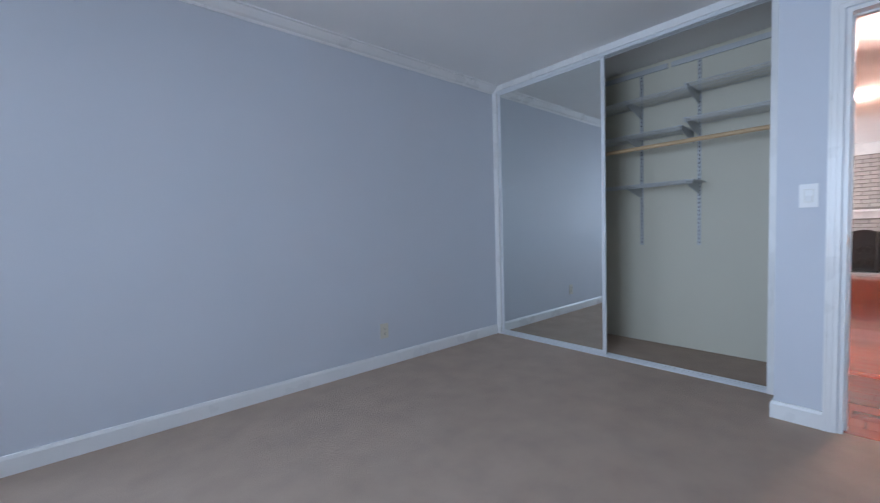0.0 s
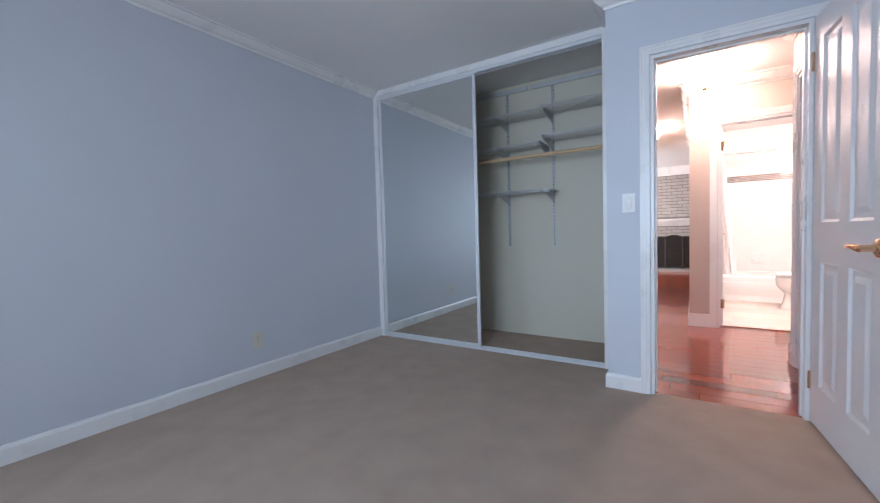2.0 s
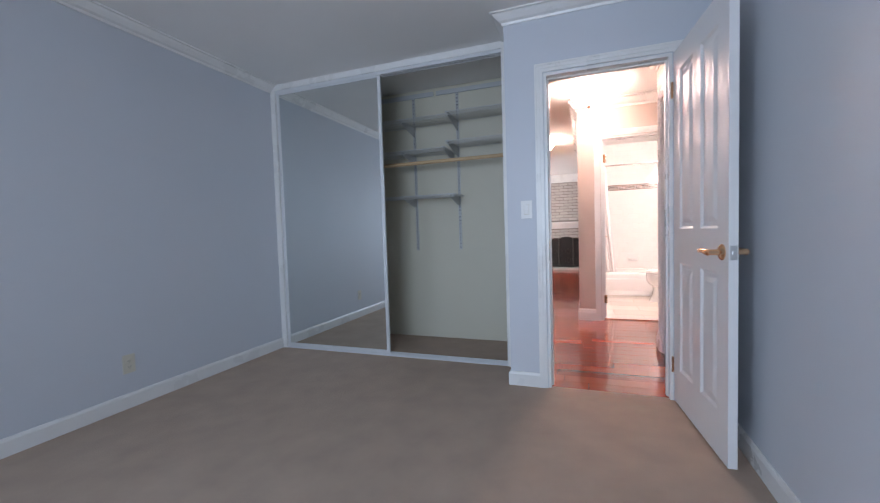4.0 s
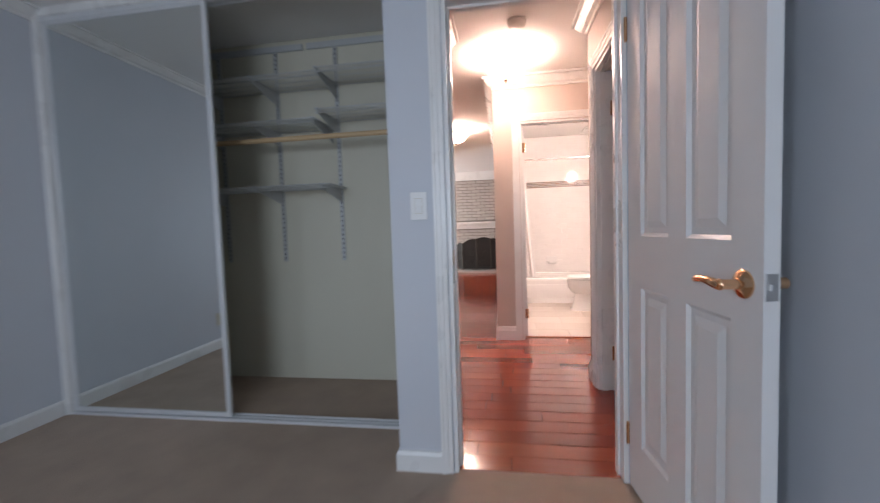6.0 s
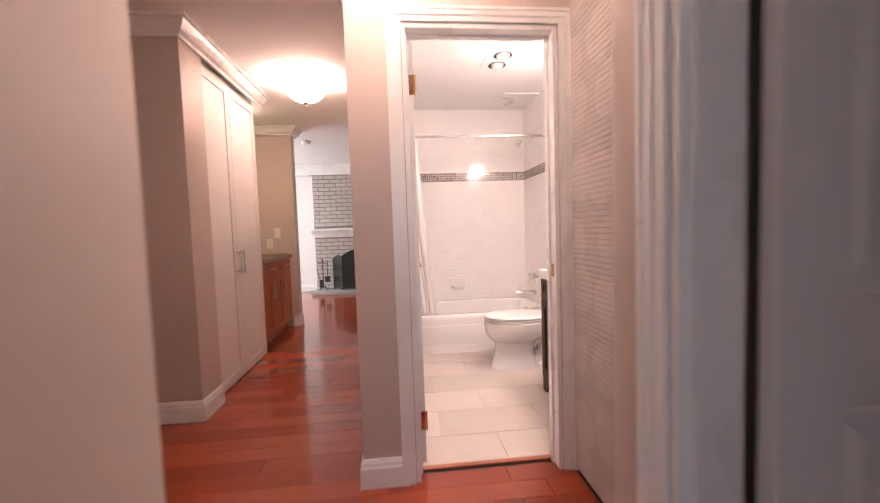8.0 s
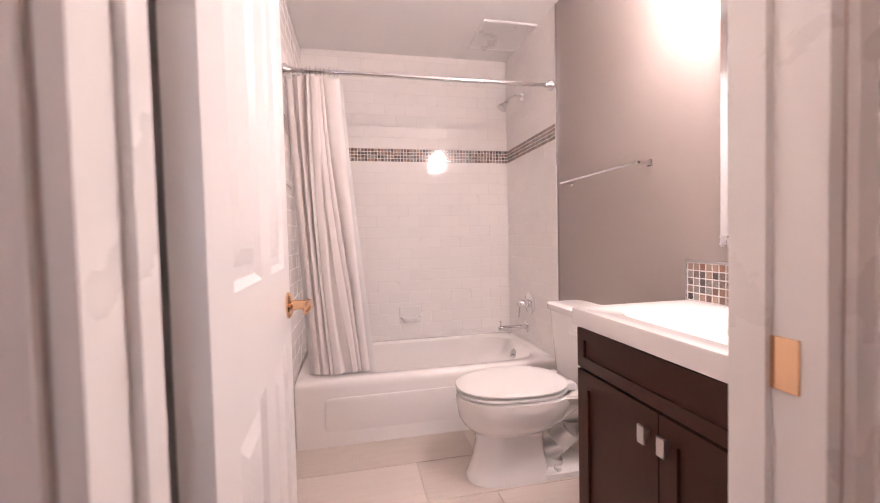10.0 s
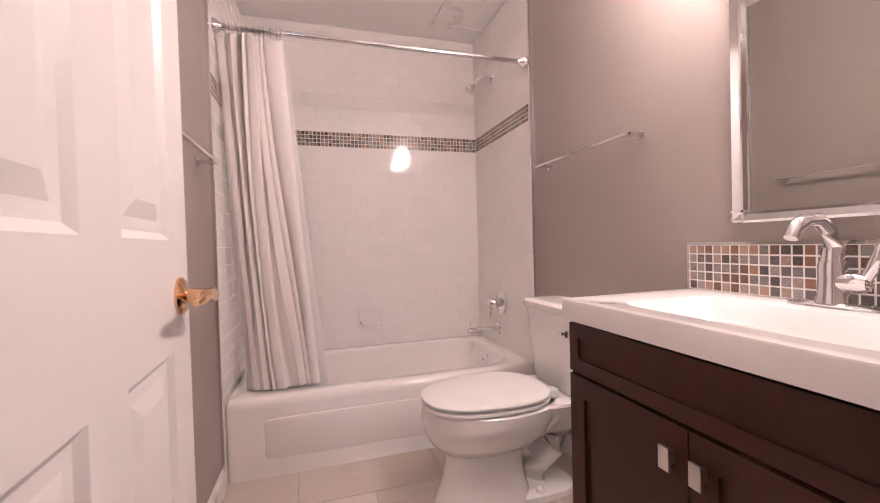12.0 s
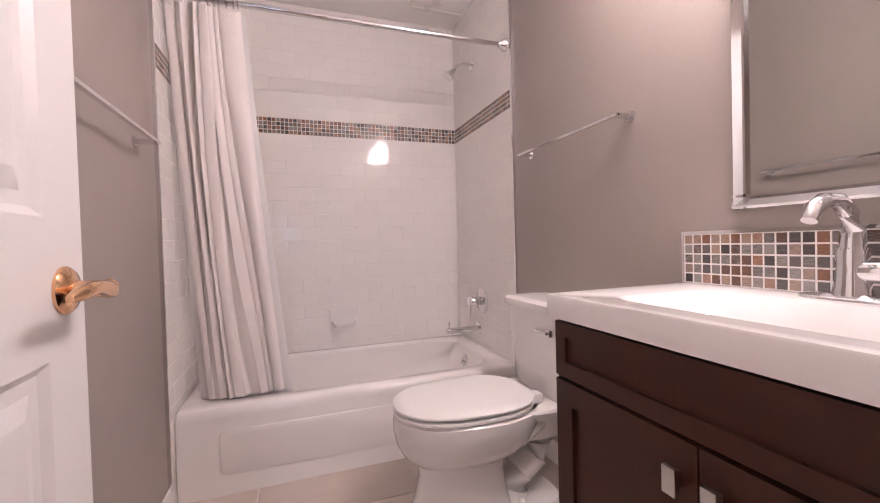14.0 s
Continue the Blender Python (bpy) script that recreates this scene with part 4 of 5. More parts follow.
part("lid", loft(bmesh.new(), seat_ring(0.410, 0.424, 0.001) + [oval(TCX, TCY, 0.429, 0.14, 0.16, 2.4, 56, 0.24)]), M_PLASTIC, s, "white plastic lid", smooth=True)
for sx in (-1, 1):
    part("hinge", boxes(((TCX + sx * 0.075 - 0.022, -1.29, 0.385), (TCX + sx * 0.075 + 0.022, -1.245, 0.418))), M_PLASTIC, s, bevel=0.006)
part("tank", loft(bmesh.new(), [oval(TCX, -1.405, 0.385, 0.165, 0.075, 7), oval(TCX, -1.405, 0.40, 0.178, 0.083, 7), oval(TCX, -1.40, 0.69, 0.205, 0.095, 7), oval(TCX, -1.40, 0.705, 0.203, 0.093, 7)]), M_PORC, s, smooth=True)
part("tank_lid", loft(bmesh.new(), [oval(TCX, -1.398, 0.703, 0.212, 0.102, 7), oval(TCX, -1.398, 0.71, 0.218, 0.106, 7), oval(TCX, -1.398, 0.733, 0.218, 0.106, 7), oval(TCX, -1.398, 0.742, 0.205, 0.095, 7), oval(TCX, -1.398, 0.744, 0.16, 0.07, 5)]), M_PORC, s, smooth=True)
part("flush_lever", boxes(((TCX - 0.15, -1.30, 0.63), (TCX - 0.12, -1.285, 0.655)), ((TCX - 0.14, -1.288, 0.637), (TCX - 0.07, -1.276, 0.648))), M_CHROME, s, bevel=0.003)

# ---- vanity ----
VX0, VX1, VF = 4.925, 5.668, -1.062
s = thing("vanity_cabinet", "espresso-stained wooden bathroom vanity with two doors", "vanity")
part("side_panel", boxes(((VX1 - 0.018, -1.505, 0.0), (VX1, VF - 0.02, 0.78))), M_ESPRESSO, s)
part("side_panel", boxes(((VX0, -1.505, 0.0), (VX0 + 0.018, VF - 0.02, 0.78))), M_ESPRESSO, s)
part("face_frame", boxes(((VX0, VF - 0.02, 0.0), (VX0 + 0.04, VF - 0.004, 0.78)), ((VX1 - 0.04, VF - 0.02, 0.0), (VX1, VF - 0.004, 0.78)), ((VX0 + 0.04, VF - 0.02, 0.06), (VX1 - 0.04, VF - 0.004, 0.13)), ((VX0 + 0.04, VF - 0.02, 0.60), (VX1 - 0.04, VF - 0.004, 0.78)), ((VX0 + 0.04, VF - 0.05, 0.13), (VX1 - 0.04, VF - 0.03, 0.60))), M_ESPRESSO, s)
bm = bmesh.new()
prism(bm, [(VX0 - 0.002, 0.0), (VX0 + 0.05, 0.0), (VX0 + 0.075, 0.045), (VX1 - 0.075, 0.045), (VX1 - 0.05, 0.0), (VX1 + 0.002, 0.0), (VX1 + 0.002, 0.105), (VX0 - 0.002, 0.105)], (0, VF - 0.022, 0), (0, VF + 0.002, 0), (1, 0, 0), (0, 0, 1))
part("plinth", bm, M_ESPRESSO, s)


def shaker(parent, name, x0, x1, z0, z1, yf, material, rail=0.055, out=-1, depth=0.018):
    """A framed front in the xz plane: stiles and rails proud, a flat panel set back. out is the way it faces along y."""
    f = part(name, boxes(((x0, yf, z0), (x0 + rail, yf - out * depth, z1)), ((x1 - rail, yf, z0), (x1, yf - out * depth, z1)), ((x0 + rail, yf, z0), (x1 - rail, yf - out * depth, z0 + rail)), ((x0 + rail, yf, z1 - rail), (x1 - rail, yf - out * depth, z1))), material, parent)
    part("panel", boxes(((x0 + rail, yf - out * 0.009, z0 + rail), (x1 - rail, yf - out * depth, z1 - rail))), material, f)
    return f


MIDX = (VX0 + VX1) / 2
shaker(s, "drawer_front", VX0 + 0.012, VX1 - 0.012, 0.650, 0.777, VF + 0.012, M_ESPRESSO, 0.035, 1)
for a, b, kx in ((VX0 + 0.012, MIDX - 0.002, MIDX - 0.033), (MIDX + 0.002, VX1 - 0.012, MIDX + 0.033)):
    d = shaker(s, "door", a, b, 0.115, 0.641, VF + 0.012, M_ESPRESSO, 0.055, 1)
    part("knob", boxes(((kx - 0.005, VF + 0.012, 0.565), (kx + 0.005, VF + 0.03, 0.59)), ((kx - 0.012, VF + 0.03, 0.555), (kx + 0.012, VF + 0.037, 0.60))), M_STEEL, d, "square brushed nickel knob")

s = thing("sink_counter", "glossy white moulded vanity top with integral basin", "sink")
bm = bmesh.new()
X0, X1, Y0, Y1 = VX0 - 0.02, VX1 + 0.014, -1.508, VF + 0.02
bx_, by_ = (X0 + X1) / 2, -1.255
N = 64
outer = [(p[0], p[1]) for p in oval((X0 + X1) / 2, (Y0 + Y1) / 2, 0, (X1 - X0) / 2, (Y1 - Y0) / 2, 80, N)]
rings = [[(x, y, 0.784) for x, y in outer], [(x, y, 0.834) for x, y in outer], [((x - bx_) * 0.994 + bx_, (y - by_) * 0.99 + by_, 0.838) for x, y in outer], [((x - bx_) * 0.985 + bx_, (y - by_) * 0.975 + by_, 0.838) for x, y in outer], oval(bx_, by_, 0.838, 0.27, 0.145, 7, N), oval(bx_, by_, 0.834, 0.262, 0.138, 6.5, N), oval(bx_, by_ - 0.005, 0.79, 0.235, 0.115, 5, N), oval(bx_, by_ - 0.01, 0.765, 0.19, 0.09, 4, N), oval(bx_, by_ - 0.01, 0.76, 0.03, 0.03, 2, N)]
loft(bm, rings)
part("top", bm, M_COUNTER, s, smooth=True)
part("drain", turned([(0.022, 0), (0.022, 0.004), (0.0, 0.006)], pose(bx_, by_ - 0.01, 0.76)), M_CHROME, s, smooth=True)

# faucet
FX, FY, FZ = 5.30, -1.455, 0.838
s = thing("faucet", "polished chrome arched bathroom faucet with lever", "faucet", pose(FX, FY, FZ))
part("base_plate", loft(bmesh.new(), [oval(0, 0, 0, 0.085, 0.026, 2.6), oval(0, 0, 0.006, 0.085, 0.026, 2.6), oval(0, 0, 0.012, 0.07, 0.02, 2.4)]), M_CHROME, s, smooth=True)
part("body", turned([(0.030, 0.010), (0.026, 0.03), (0.024, 0.06), (0.024, 0.09), (0.021, 0.10)], Matrix()), M_CHROME, s, smooth=True)
part("spout", tube(bmesh.new(), [(0, 0, 0.08), (0, -0.002, 0.13), (0, 0.012, 0.165), (0, 0.045, 0.187), (0, 0.085, 0.186), (0, 0.112, 0.172), (0, 0.126, 0.150)], [0.022, 0.018, 0.0155, 0.0145, 0.0145, 0.0155, 0.012], 18), M_CHROME, s, smooth=True)
part("lever_hub", turned([(0.020, 0), (0.021, 0.03), (0.016, 0.045), (0.0, 0.05)], pose(-0.015, 0.0, 0.055, 0, -90, 0)), M_CHROME, s, smooth=True)
part("lever", tube(bmesh.new(), [(-0.05, 0, 0.055), (-0.065, 0.002, 0.085), (-0.075, 0.004, 0.115), (-0.078, 0.002, 0.135)], [0.010, 0.011, 0.009, 0.005], 12), M_CHROME, s, smooth=True)

# mirror over the vanity
s = thing("wall_mirror", "large wall mirror with shiny chrome frame", "mirror")
MX0, MX1, MZ0, MZ1 = 4.96, 5.545, 1.03, 1.86
part("glass", boxes(((MX0 + 0.03, -1.507, MZ0 + 0.03), (MX1 - 0.03, -1.500, MZ1 - 0.03))), M_MIRROR, s)
PROF = [(0, 0), (0.0, 0.014), (0.006, 0.020), (0.026, 0.011), (0.028, 0.018), (0.034, 0.018), (0.034, 0)]
for a, b, u in (((MX0, MZ0), (MX0, MZ1), (1, 0, 0)), ((MX1, MZ0), (MX1, MZ1), (-1, 0, 0)), ((MX0, MZ0), (MX1, MZ0), (0, 0, 1)), ((MX0, MZ1), (MX1, MZ1), (0, 0, -1))):
    part("frame", prism(bmesh.new(), PROF, (a[0], -1.509, a[1]), (b[0], -1.509, b[1]), u, (0, 1, 0)), M_CHROME, s, "bevelled chrome frame")

# vanity light above the mirror
s = thing("vanity_light", "chrome bar light with three frosted bell shades", "wall light", pose(5.40, -1.51, 2.08))
part("back_bar", boxes(((-0.25, 0, -0.03), (0.25, 0.025, 0.03))), M_CHROME, s, bevel=0.004)
for dx in (-0.2, 0.0, 0.2):
    part("arm", bar((dx, 0.02, 0), (dx, 0.15, 0), 0.008), M_CHROME, s)
    part("shade", turned([(0.02, 0.03), (0.05, 0.01), (0.075, -0.05), (0.086, -0.115), (0.078, -0.124), (0, -0.125)], pose(dx, 0.165, 0.0)), M_VANGLOW, s, "glowing frosted glass shade", smooth=True)

# ceiling fittings of the bathroom
s = thing("heat_lamp", "white ceiling unit with two recessed reflector bulbs", "heat lamp", pose(6.10, -0.92, CEIL))
part("plate", boxes(((-0.19, -0.12, -0.008), (0.19, 0.12, -0.001))), M_PLASTIC, s, bevel=0.002)
for dx in (-0.09, 0.09):
    # Dark ring laid on the plate in place of the shade inside each well.
    part("well_shade_ring", turned([(0.068, -0.0085), (0.070, -0.012), (0.058, -0.012), (0.056, -0.0085)], pose(dx, 0, 0)), M_DARK, s, smooth=True)
    part("reflector_bulb", turned([(0.05, -0.008), (0.046, -0.022), (0.03, -0.031), (0.0, -0.034)], pose(dx, 0, 0)), M_REFLECTOR, s, smooth=True)
s = thing("ceiling_hatch", "square white ceiling hatch with raised trim", "ceiling hatch", pose(7.03, -1.33, CEIL))
part("hatch", boxes(((-0.16, -0.16, -0.008), (0.16, 0.16, -0.001))), M_TRIM, s)
part("trim", boxes(((-0.19, -0.19, -0.014), (0.19, -0.16, -0.001)), ((-0.19, 0.16, -0.014), (0.19, 0.178, -0.001)), ((-0.19, -0.16, -0.014), (-0.16, 0.16, -0.001)), ((0.16, -0.16, -0.014), (0.19, 0.16, -0.001))), M_TRIM, s)

# ---- windows behind the camera and out of view ----
def window(name, axis, at, lo, hi, z0, z1, label):
    w = thing(name, label, "window", kind="structure")

    def bx(u0, d0, a, u1, d1, b):
        return ((d0, u0, a), (d1, u1, b)) if axis == "y" else ((u0, d0, a), (u1, d1, b))
    t = 0.05
    part("window_frame", boxes(bx(lo, at - 0.03, z0, lo + t, at + 0.03, z1), bx(hi - t, at - 0.03, z0, hi, at + 0.03, z1), bx(lo + t, at - 0.03, z0, hi - t, at + 0.03, z0 + t), bx(lo + t, at - 0.03, z1 - t, hi - t, at + 0.03, z1), bx((lo + hi) / 2 - 0.02, at - 0.02, z0 + t, (lo + hi) / 2 + 0.02, at + 0.02, z1 - t)), M_TRIM, w)
    return w


# The first window is assumed, added round the back fill lamp.
window("window_1", "y", -2.66, -0.3, 1.3, 0.85, 2.1, "white frame of an assumed back window")
window("window_4", "x", 2.78, -2.45, -1.15, 0.85, 2.1, "white framed window of the long bedroom wall")
window("window_2", "x", 4.44, 8.5, 10.7, 0.6, 2.2, "white framed living room window")

# ---- corridor: tall white cabinet ----
s = thing("tall_cabinet", "tall white shaker cabinet with two long doors", "cabinet")
part("body", boxes(((5.86, 1.205, 0.0), (6.95, 1.795, 2.36))), M_CABINET, s)
part("filler", boxes(((5.857, 1.16, 0.0), (5.868, 1.205, 2.30))), M_CABINET, s)
for a, b, kx in ((5.872, 6.380, 6.350), (6.386, 6.925, 6.416)):
    d = shaker(s, "door", a, b, 0.012, 2.305, 1.185, M_CABINET, 0.07, -1, 0.02)
    part("handle", boxes(((kx - 0.006, 1.145, 0.83), (kx + 0.006, 1.153, 1.02)), ((kx - 0.005, 1.153, 0.845), (kx + 0.005, 1.185, 0.855)), ((kx - 0.005, 1.153, 0.995), (kx + 0.005, 1.185, 1.005))), M_STEEL, d, "brushed steel bar handle")

# ---- cherry base cabinet and counter ----
s = thing("base_cabinet", "reddish cherry base cabinet with drawers over doors", "cabinet")
part("body", boxes(((6.99, 1.25, 0.09), (8.055, 1.645, 0.85))), M_CHERRY, s)
part("toe_kick", boxes(((6.99, 1.30, 0.0), (8.055, 1.645, 0.09))), M_CHERRY, s)
for a, b in ((7.0, 7.70), (7.71, 8.045)):
    d = shaker(s, "drawer_front", a, b, 0.70, 0.84, 1.232, M_CHERRY, 0.04, -1)
    mx = (a + b) / 2
    part("handle", boxes(((mx - 0.07, 1.205, 0.765), (mx + 0.07, 1.213, 0.777)), ((mx - 0.06, 1.213, 0.767), (mx - 0.05, 1.232, 0.775)), ((mx + 0.05, 1.213, 0.767), (mx + 0.06, 1.232, 0.775))), M_STEEL, d, "brushed steel bar handle")
for a, b, kx in ((7.0, 7.347, 7.315), (7.353, 7.70, 7.385), (7.71, 8.045, 7.745)):
    d = shaker(s, "door", a, b, 0.105, 0.69, 1.232, M_CHERRY, 0.055, -1)
    part("handle", boxes(((kx - 0.006, 1.205, 0.46), (kx + 0.006, 1.213, 0.63)), ((kx - 0.004, 1.213, 0.475), (kx + 0.004, 1.232, 0.483)), ((kx - 0.004, 1.213, 0.607), (kx + 0.004, 1.232, 0.615))), M_STEEL, d, "brushed steel bar handle")
tagged(link_mesh("granite_counter", boxes(((6.985, 1.205, 0.851), (8.058, 1.648, 0.885))), M_GRANITE, bevel=0.004), "brown speckled granite counter on cherry cabinet", "counter")
tagged(link_mesh("backsplash", boxes(((6.985, 1.636, 0.886), (8.045, 1.648, 0.985)), ((8.047, 1.25, 0.886), (8.058, 1.648, 0.90)))  , M_GRANITE), "low brown stone backsplash behind the counter", "backsplash")

# ---- fireplace ----
fire = thing("fireplace", "painted grey brick fireplace with white mantel shelf", "fireplace")
part("mortar", boxes(((10.765, -0.9, 0.0), (10.95, 1.478, 2.20))), M_MORTAR, fire)
bm = bmesh.new()
for z0, z1, d, o in ((1.035, 1.075, 0.04, 0.02), (1.075, 1.11, 0.07, 0.045), (1.11, 1.145, 0.10, 0.06), (1.145, 1.16, 0.13, 0.08), (1.16, 1.20, 0.20, 0.11)):
    box(bm, (10.755 - d, -0.9 - o, z0), (10.765, 1.478 + o, z1))
part("mantel", bm, M_TRIM, fire, "white stepped wooden mantel shelf")
part("hearth", boxes(((10.37, -0.95, 0.0), (10.765, 1.50, 0.06))), M_HEARTH, fire, "grey slate hearth slab", bevel=0.006)
# Flat near-black sheet stands for the shaded depth of the fireplace opening.
part("firebox_shade_sheet", boxes(((10.752, -0.25, 0.06), (10.766, 0.85, 0.70))), M_DARK, fire)

s = thing("fire_screen", "black wrought-iron folding fireplace screen", "fireplace screen")


def leaf_screen(p, q, h0, h1):
    p, q = Vector(p), Vector(q)
    n = 12
    top = [p.lerp(q, i / n) + Vector((0, 0, h0 + (h1 - h0) * (i / n) + 0.04 * math.sin(math.pi * i / n))) for i in range(n + 1)]
    bm_ = bmesh.new()
    tube(bm_, [p, top[0]], 0.011, 8)
    tube(bm_, [q, top[-1]], 0.011, 8)
    tube(bm_, top, 0.011, 8)
    tube(bm_, [p + Vector((0, 0, 0.03)), q + Vector((0, 0, 0.03))], 0.011, 8)
    f = part("leaf_frame", bm_, M_IRON, s)
    bm_ = bmesh.new()
    d = (q - p).normalized().cross(Vector((0, 0, 1))) * 0.003
    lo = [p.lerp(q, i / n) + Vector((0, 0, 0.03)) for i in range(n + 1)]
    loft(bm_, [[c + d for c in lo + top[::-1]], [c - d for c in lo + top[::-1]]])
    part("mesh_panel", bm_, M_MESH, f, "fine black wire mesh")
    c = p.lerp(q, 0.5) + d * 3
    u = (q - p).normalized()
    for sg, zc in ((1, 0.42), (-1, 0.42), (1, 0.2), (-1, 0.2)):
        bm_ = bmesh.new()
        tube(bm_, [c + u * sg * (0.03 + 0.012 * a) * math.cos(a) * 0.5 + u * sg * 0.05 + Vector((0, 0, zc + (0.03 + 0.012 * a) * math.sin(a))) for a in [i * 0.5 for i in range(14)]], 0.004, 6)
        part("scroll", bm_, M_IRON, f)


leaf_screen((10.68, 1.15, 0.062), (10.53, 0.97, 0.062), 0.56, 0.62)
leaf_screen((10.53, 0.965, 0.062), (10.52, 0.645, 0.062), 0.62, 0.72)
leaf_screen((10.52, 0.635, 0.062), (10.52, 0.305, 0.062), 0.72, 0.72)
leaf_screen((10.52, 0.295, 0.062), (10.53, -0.03, 0.062), 0.72, 0.62)
leaf_screen((10.53, -0.04, 0.062), (10.68, -0.22, 0.062), 0.62, 0.56)

s = thing("fire_tools", "wrought-iron fireplace tool set on a stand", "fireplace tools", pose(10.60, 1.33, 0.06))
part("post", bar((0, 0, 0.04), (0, 0, 0.58), 0.008), M_IRON, s)
part("arms", tube(bmesh.new(), [(0, -0.09, 0.55), (0, -0.085, 0.50), (0, -0.04, 0.50), (0, 0, 0.53), (0, 0.04, 0.50), (0, 0.085, 0.50), (0, 0.09, 0.55)], 0.006, 8), M_IRON, s)
for a in (45, 135, 225, 315):
    c, d = math.cos(radians(a)), math.sin(radians(a))
    part("foot", tube(bmesh.new(), [(0, 0, 0.09), (0.05 * c, 0.05 * d, 0.05), (0.09 * c, 0.09 * d, 0.008), (0.11 * c, 0.11 * d, 0.018)], 0.005, 6), M_IRON, s)
part("poker", bar((-0.01, 0.11, 0.42), (-0.03, 0.02, 0.05), 0.006), M_IRON, s)
part("shovel", boxes(((-0.012, -0.13, 0.15), (-0.004, -0.03, 0.26)), ((-0.012, -0.085, 0.26), (-0.004, -0.075, 0.50))), M_IRON, s)
part("brush", boxes(((-0.02, 0.0, 0.05), (0.01, 0.07, 0.2))), M_IRON, s, bevel=0.004)

# ---- trim of the tiled alcove ----
s = thing("tile_edge_trim", "polished metal strips edging the shower tile", "tile trim", kind="structure")
part("strip", boxes(((6.612, -1.510, 0.0), (6.622, -1.498, CEIL))), M_CHROME, s)
part("strip", boxes(((6.552, -0.012, 0.0), (6.562, 0.0, CEIL))), M_CHROME, s)
tagged(link_mesh("threshold", boxes(((4.862, -0.828, 0.0), (4.89, -0.144, 0.008))), M_CHERRY), "narrow cherry threshold strip at the bathroom door", "threshold", "", "structure")


# ---- pieces: tiles, mosaic, floor tiles, planks, bricks ----
def piece_mesh(name, sx, sy, sz, ch, material):
    """A block whose top edges (towards +z) are chamfered, centred in x and y, from -sz to 0."""
    v, f = [], []
    for inset, z in ((0, -sz), (0, -ch), (ch, 0)):
        for a, b in ((-1, -1), (1, -1), (1, 1), (-1, 1)):
            v.append((a * (sx / 2 - inset), b * (sy / 2 - inset), z))
    for r in (0, 4):
        for i in range(4):
            f.append((r + i, r + (i + 1) % 4, r + 4 + (i + 1) % 4, r + 4 + i))
    f += [(8, 9, 10, 11), (3, 2, 1, 0)]
    me = bpy.data.meshes.new(name)
    me.from_pydata(v, [], f)
    me.materials.append(material)
    return me


CACHE = {}


def piece(name, sx, sy, sz, ch, material, m, parent):
    key = (name, round(sx, 3), round(sy, 3), material.name)
    if key not in CACHE:
        CACHE[key] = piece_mesh(name, sx, sy, sz, ch, material)
    ob = new(name, CACHE[key])
    ob.parent = parent
    ob.matrix_basis = m
    return ob


# local axes of each tiled wall: origin at the inner corner, u along the wall, w up, n out of the wall
def wall_m(o, u, n, a, b):
    o, u, n = Vector(o), Vector(u), Vector(n)
    w = Vector((0, 0, 1))
    m = Matrix((u, w, n)).transposed().to_4x4()
    m.translation = o + u * a + w * b + n * 0.008
    return m


rng = random.Random(11)
STRIP0, STRIP1 = 1.640, 1.734


def subway(parent, o, u, n, length):
    ph, pw, g = 0.079, 0.155, 0.0022
    rows = [(STRIP0 - ph * (k + 1), k) for k in range(17)] + [(STRIP1 + ph * k, k + 1) for k in range(9)]
    for z0, k in rows:
        z1 = min(z0 + ph, CEIL)
        z0 = max(z0, 0.33)
        if z1 - z0 < 0.012:
            continue
        a = -pw / 2 if k % 2 else 0.0
        while a < length - 1e-6:
            a0, a1 = max(a, 0.0), min(a + pw, length)
            a += pw
            if a1 - a0 < 0.01:
                continue
            tilt = pose(0, 0, 0, rng.uniform(-0.7, 0.5), rng.uniform(-0.6, 0.6), 0)
            piece("tile", a1 - a0 - g, z1 - z0 - g, 0.0075, 0.0012, M_TILE, wall_m(o, u, n, (a0 + a1) / 2, (z0 + z1) / 2) @ tilt, parent)
    p = 0.0235
    for r in range(4):
        for c in range(int(length / p)):
            piece("mosaic_tile", p - 0.0026, p - 0.0026, 0.0075, 0.0012, M_MOSAIC, wall_m(o, u, n, (c + 0.5) * p, STRIP0 + (r + 0.5) * p), parent)


for name, o, u, n, length in (("shower_tile_back", (7.40, -1.502, 0), (0, 1, 0), (-1, 0, 0), 1.494), ("shower_tile_right", (7.39, -1.51, 0), (-1, 0, 0), (0, 1, 0), 0.768), ("shower_tile_left", (6.562, 0.0, 0), (1, 0, 0), (0, -1, 0), 0.828)):
    ov, uv, nv = Vector(o), Vector(u), Vector(n)
    p0, p1 = ov + nv * 0.0005, ov + uv * length + nv * 0.0072 + Vector((0, 0, CEIL - 0.002))
    base = tagged(link_mesh(name, boxes(((min(p0.x, p1.x), min(p0.y, p1.y), 0.0), (max(p0.x, p1.x), max(p0.y, p1.y), CEIL - 0.002))), M_WGROUT), "white glazed subway tile with a dark mosaic band", "tiled wall", "", "structure")
    subway(base, o, u, n, length)

# mosaic splash behind the vanity
SX1, SX0 = 5.688, 4.905
splash = thing("vanity_backsplash", "brown and grey glass mosaic splash behind the vanity", "backsplash")
part("grout_bed", boxes(((SX0, -1.509, 0.839), (SX1 - 0.005, -1.5013, 0.972))), M_WGROUT, splash)
part("edge_trim", boxes(((SX0, -1.509, 0.972), (SX1, -1.4965, 0.980)), ((SX1 - 0.005, -1.509, 0.839), (SX1, -1.4965, 0.972))), M_CHROME, splash)
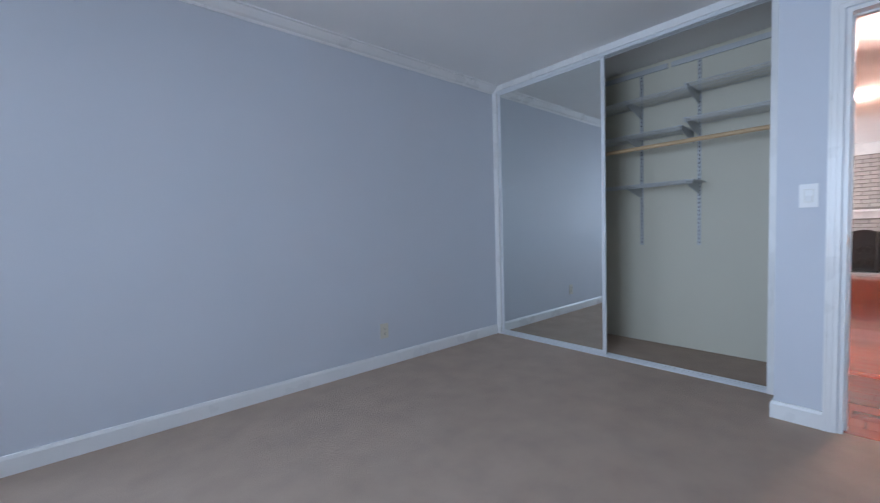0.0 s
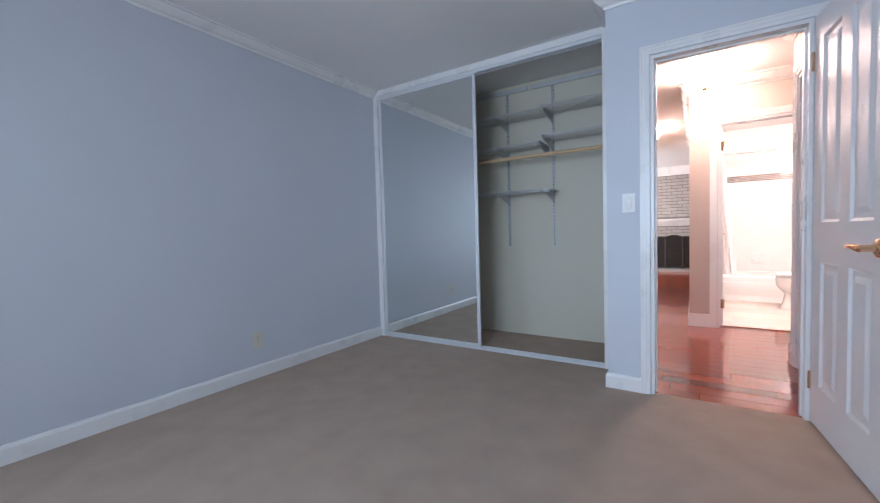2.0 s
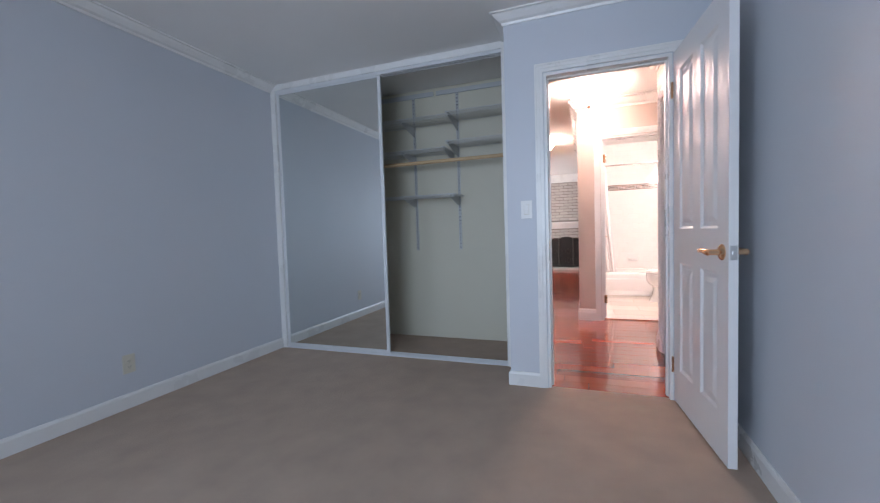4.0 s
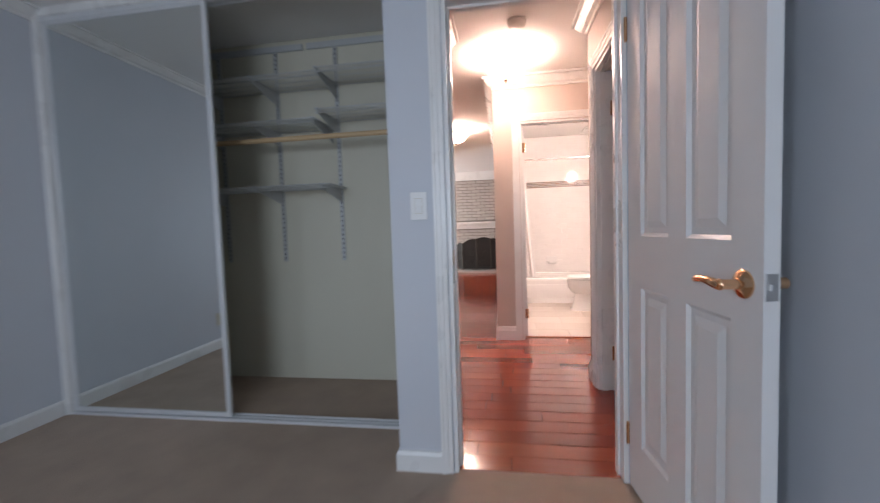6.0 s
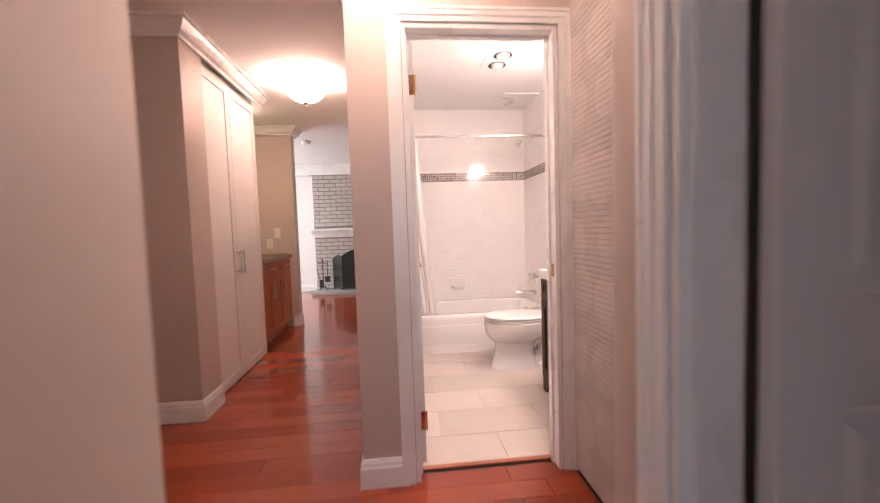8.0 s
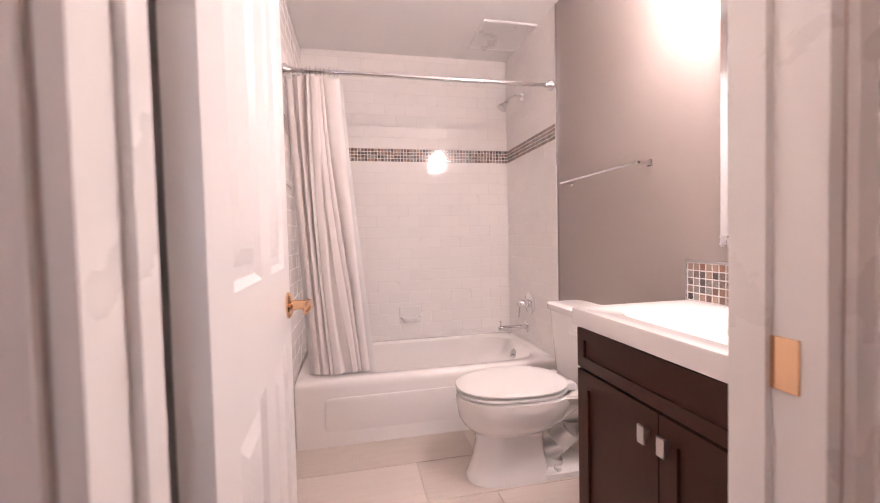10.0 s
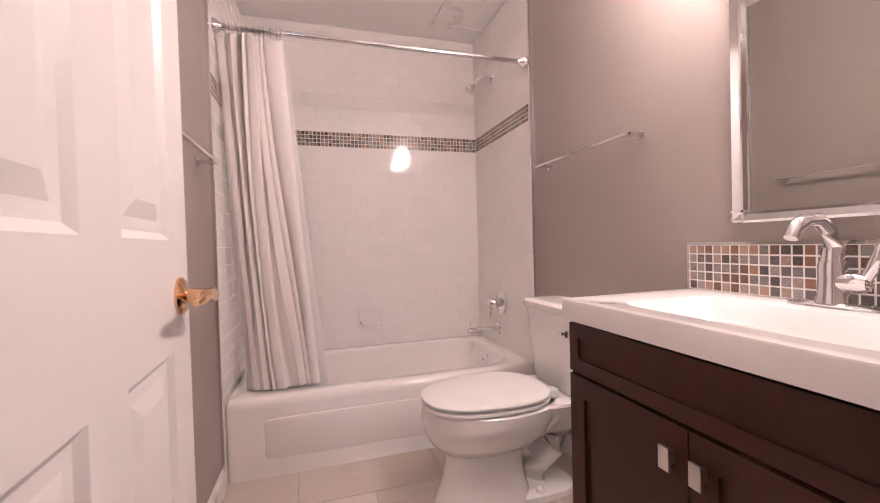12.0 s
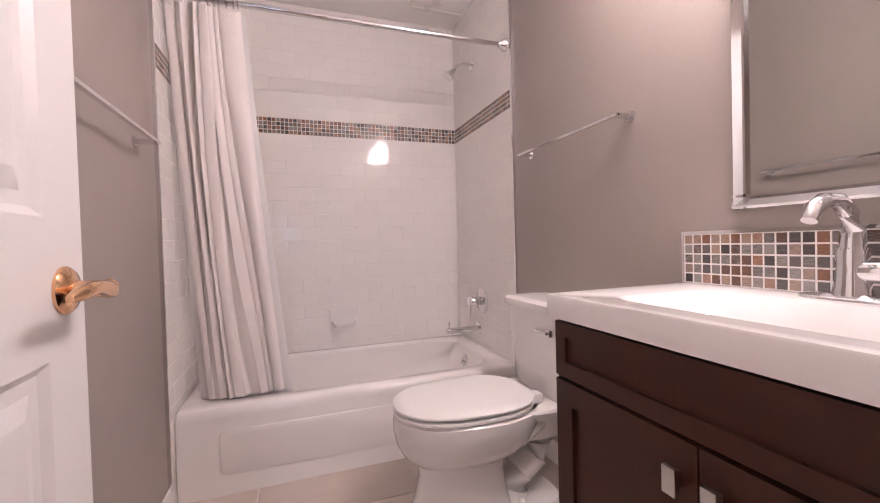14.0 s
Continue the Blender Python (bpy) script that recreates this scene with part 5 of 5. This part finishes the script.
for r in range(5):
    for c in range(31):
        piece("mosaic_tile", 0.0222, 0.0232, 0.007, 0.0012, M_MOSAIC, wall_m((SX1 - 0.006, -1.5085, 0.840), (-1, 0, 0), (0, 1, 0), (c + 0.5) * 0.0252, (r + 0.5) * 0.0263), splash)

# bathroom floor
bath_floor = slab("floor_bathroom", (4.89, -1.51, -0.10), (7.40, 0.0, -0.0045), M_GROUT, "large beige stone-look floor tiles", "tiled floor")
for k in range(7):
    x1 = 6.647 - 0.297 * k
    x0 = max(x1 - 0.297, 4.89)
    y = -0.30 if k % 2 == 0 else 0.0
    spans = [(-0.30, 0.0), (-0.90, -0.30), (-1.50, -0.90)] if k % 2 == 0 else [(-0.60, 0.0), (-1.20, -0.60), (-1.51, -1.20)]
    for a, b in spans:
        if x1 - x0 > 0.03:
            piece("floor_tile", x1 - x0 - 0.004, b - a - 0.004, 0.006, 0.0012, M_FLOORTILE, pose((x0 + x1) / 2, (a + b) / 2, 0.0), bath_floor)

# wood floor of hall, corridor and living room
wood = slab("floor_hall", (2.72, -0.90, -0.10), (4.862, 2.5, -0.0065), M_DARK, "glossy reddish cherry plank floor", "wood floor")
wood2 = slab("floor_corridor", (4.862, 0.0, -0.10), (7.64, 2.5, -0.0065), M_DARK, "glossy reddish cherry plank floor", "wood floor")
wood3 = slab("floor_living", (7.64, -2.5, -0.10), (10.95, 4.4, -0.0065), M_DARK, "glossy reddish cherry plank floor", "wood floor")
PW = 0.118
x = 2.72
lens = (0.55, 0.85, 1.15)
while x < 10.75:
    if x < 4.80:
        y0, y1, par = (-0.67 if x < 3.85 else -0.88), (0.40 if x < 3.88 else 1.9), wood
        w = min(PW, 4.862 - x) if x > 4.7 else PW
    elif x < 7.6:
        y0, y1, par, w = 0.05, (1.9 if x < 5.6 else 1.32), wood2, PW
    else:
        y0, y1, par, w = -0.9, 3.2, wood3, PW
    y = y0 - rng.uniform(0, 0.6)
    while y < y1:
        ln = rng.choice(lens)
        a, b = max(y, y0), min(y + ln, y1)
        y += ln
        if b - a > 0.03:
            piece("plank", w - 0.0012, b - a - 0.0012, 0.008, 0.0012, M_PLANK, pose(x + w / 2, (a + b) / 2, rng.uniform(-0.0003, 0.0003)), par)
    x += w

# bricks
for r in range(29):
    z0 = 0.062 + r * 0.0735
    if 1.0 < z0 + 0.03 < 1.2:
        continue
    y = 1.478 - (0.11 if r % 2 else 0.0)
    first = True
    top = 1.478
    while top > 0.0:
        ln = 0.105 if (first and r % 2) else 0.212
        first = False
        piece("brick", ln - 0.012, 0.060, 0.03, 0.004, M_BRICK, wall_m((10.765 + 0.0, 0, 0), (0, -1, 0), (-1, 0, 0), -(top - ln / 2), z0 + 0.0367) @ pose(0, 0, 0.006 + rng.uniform(-0.003, 0.003), 0, 0, rng.uniform(-0.4, 0.4)), fire)
        top -= ln
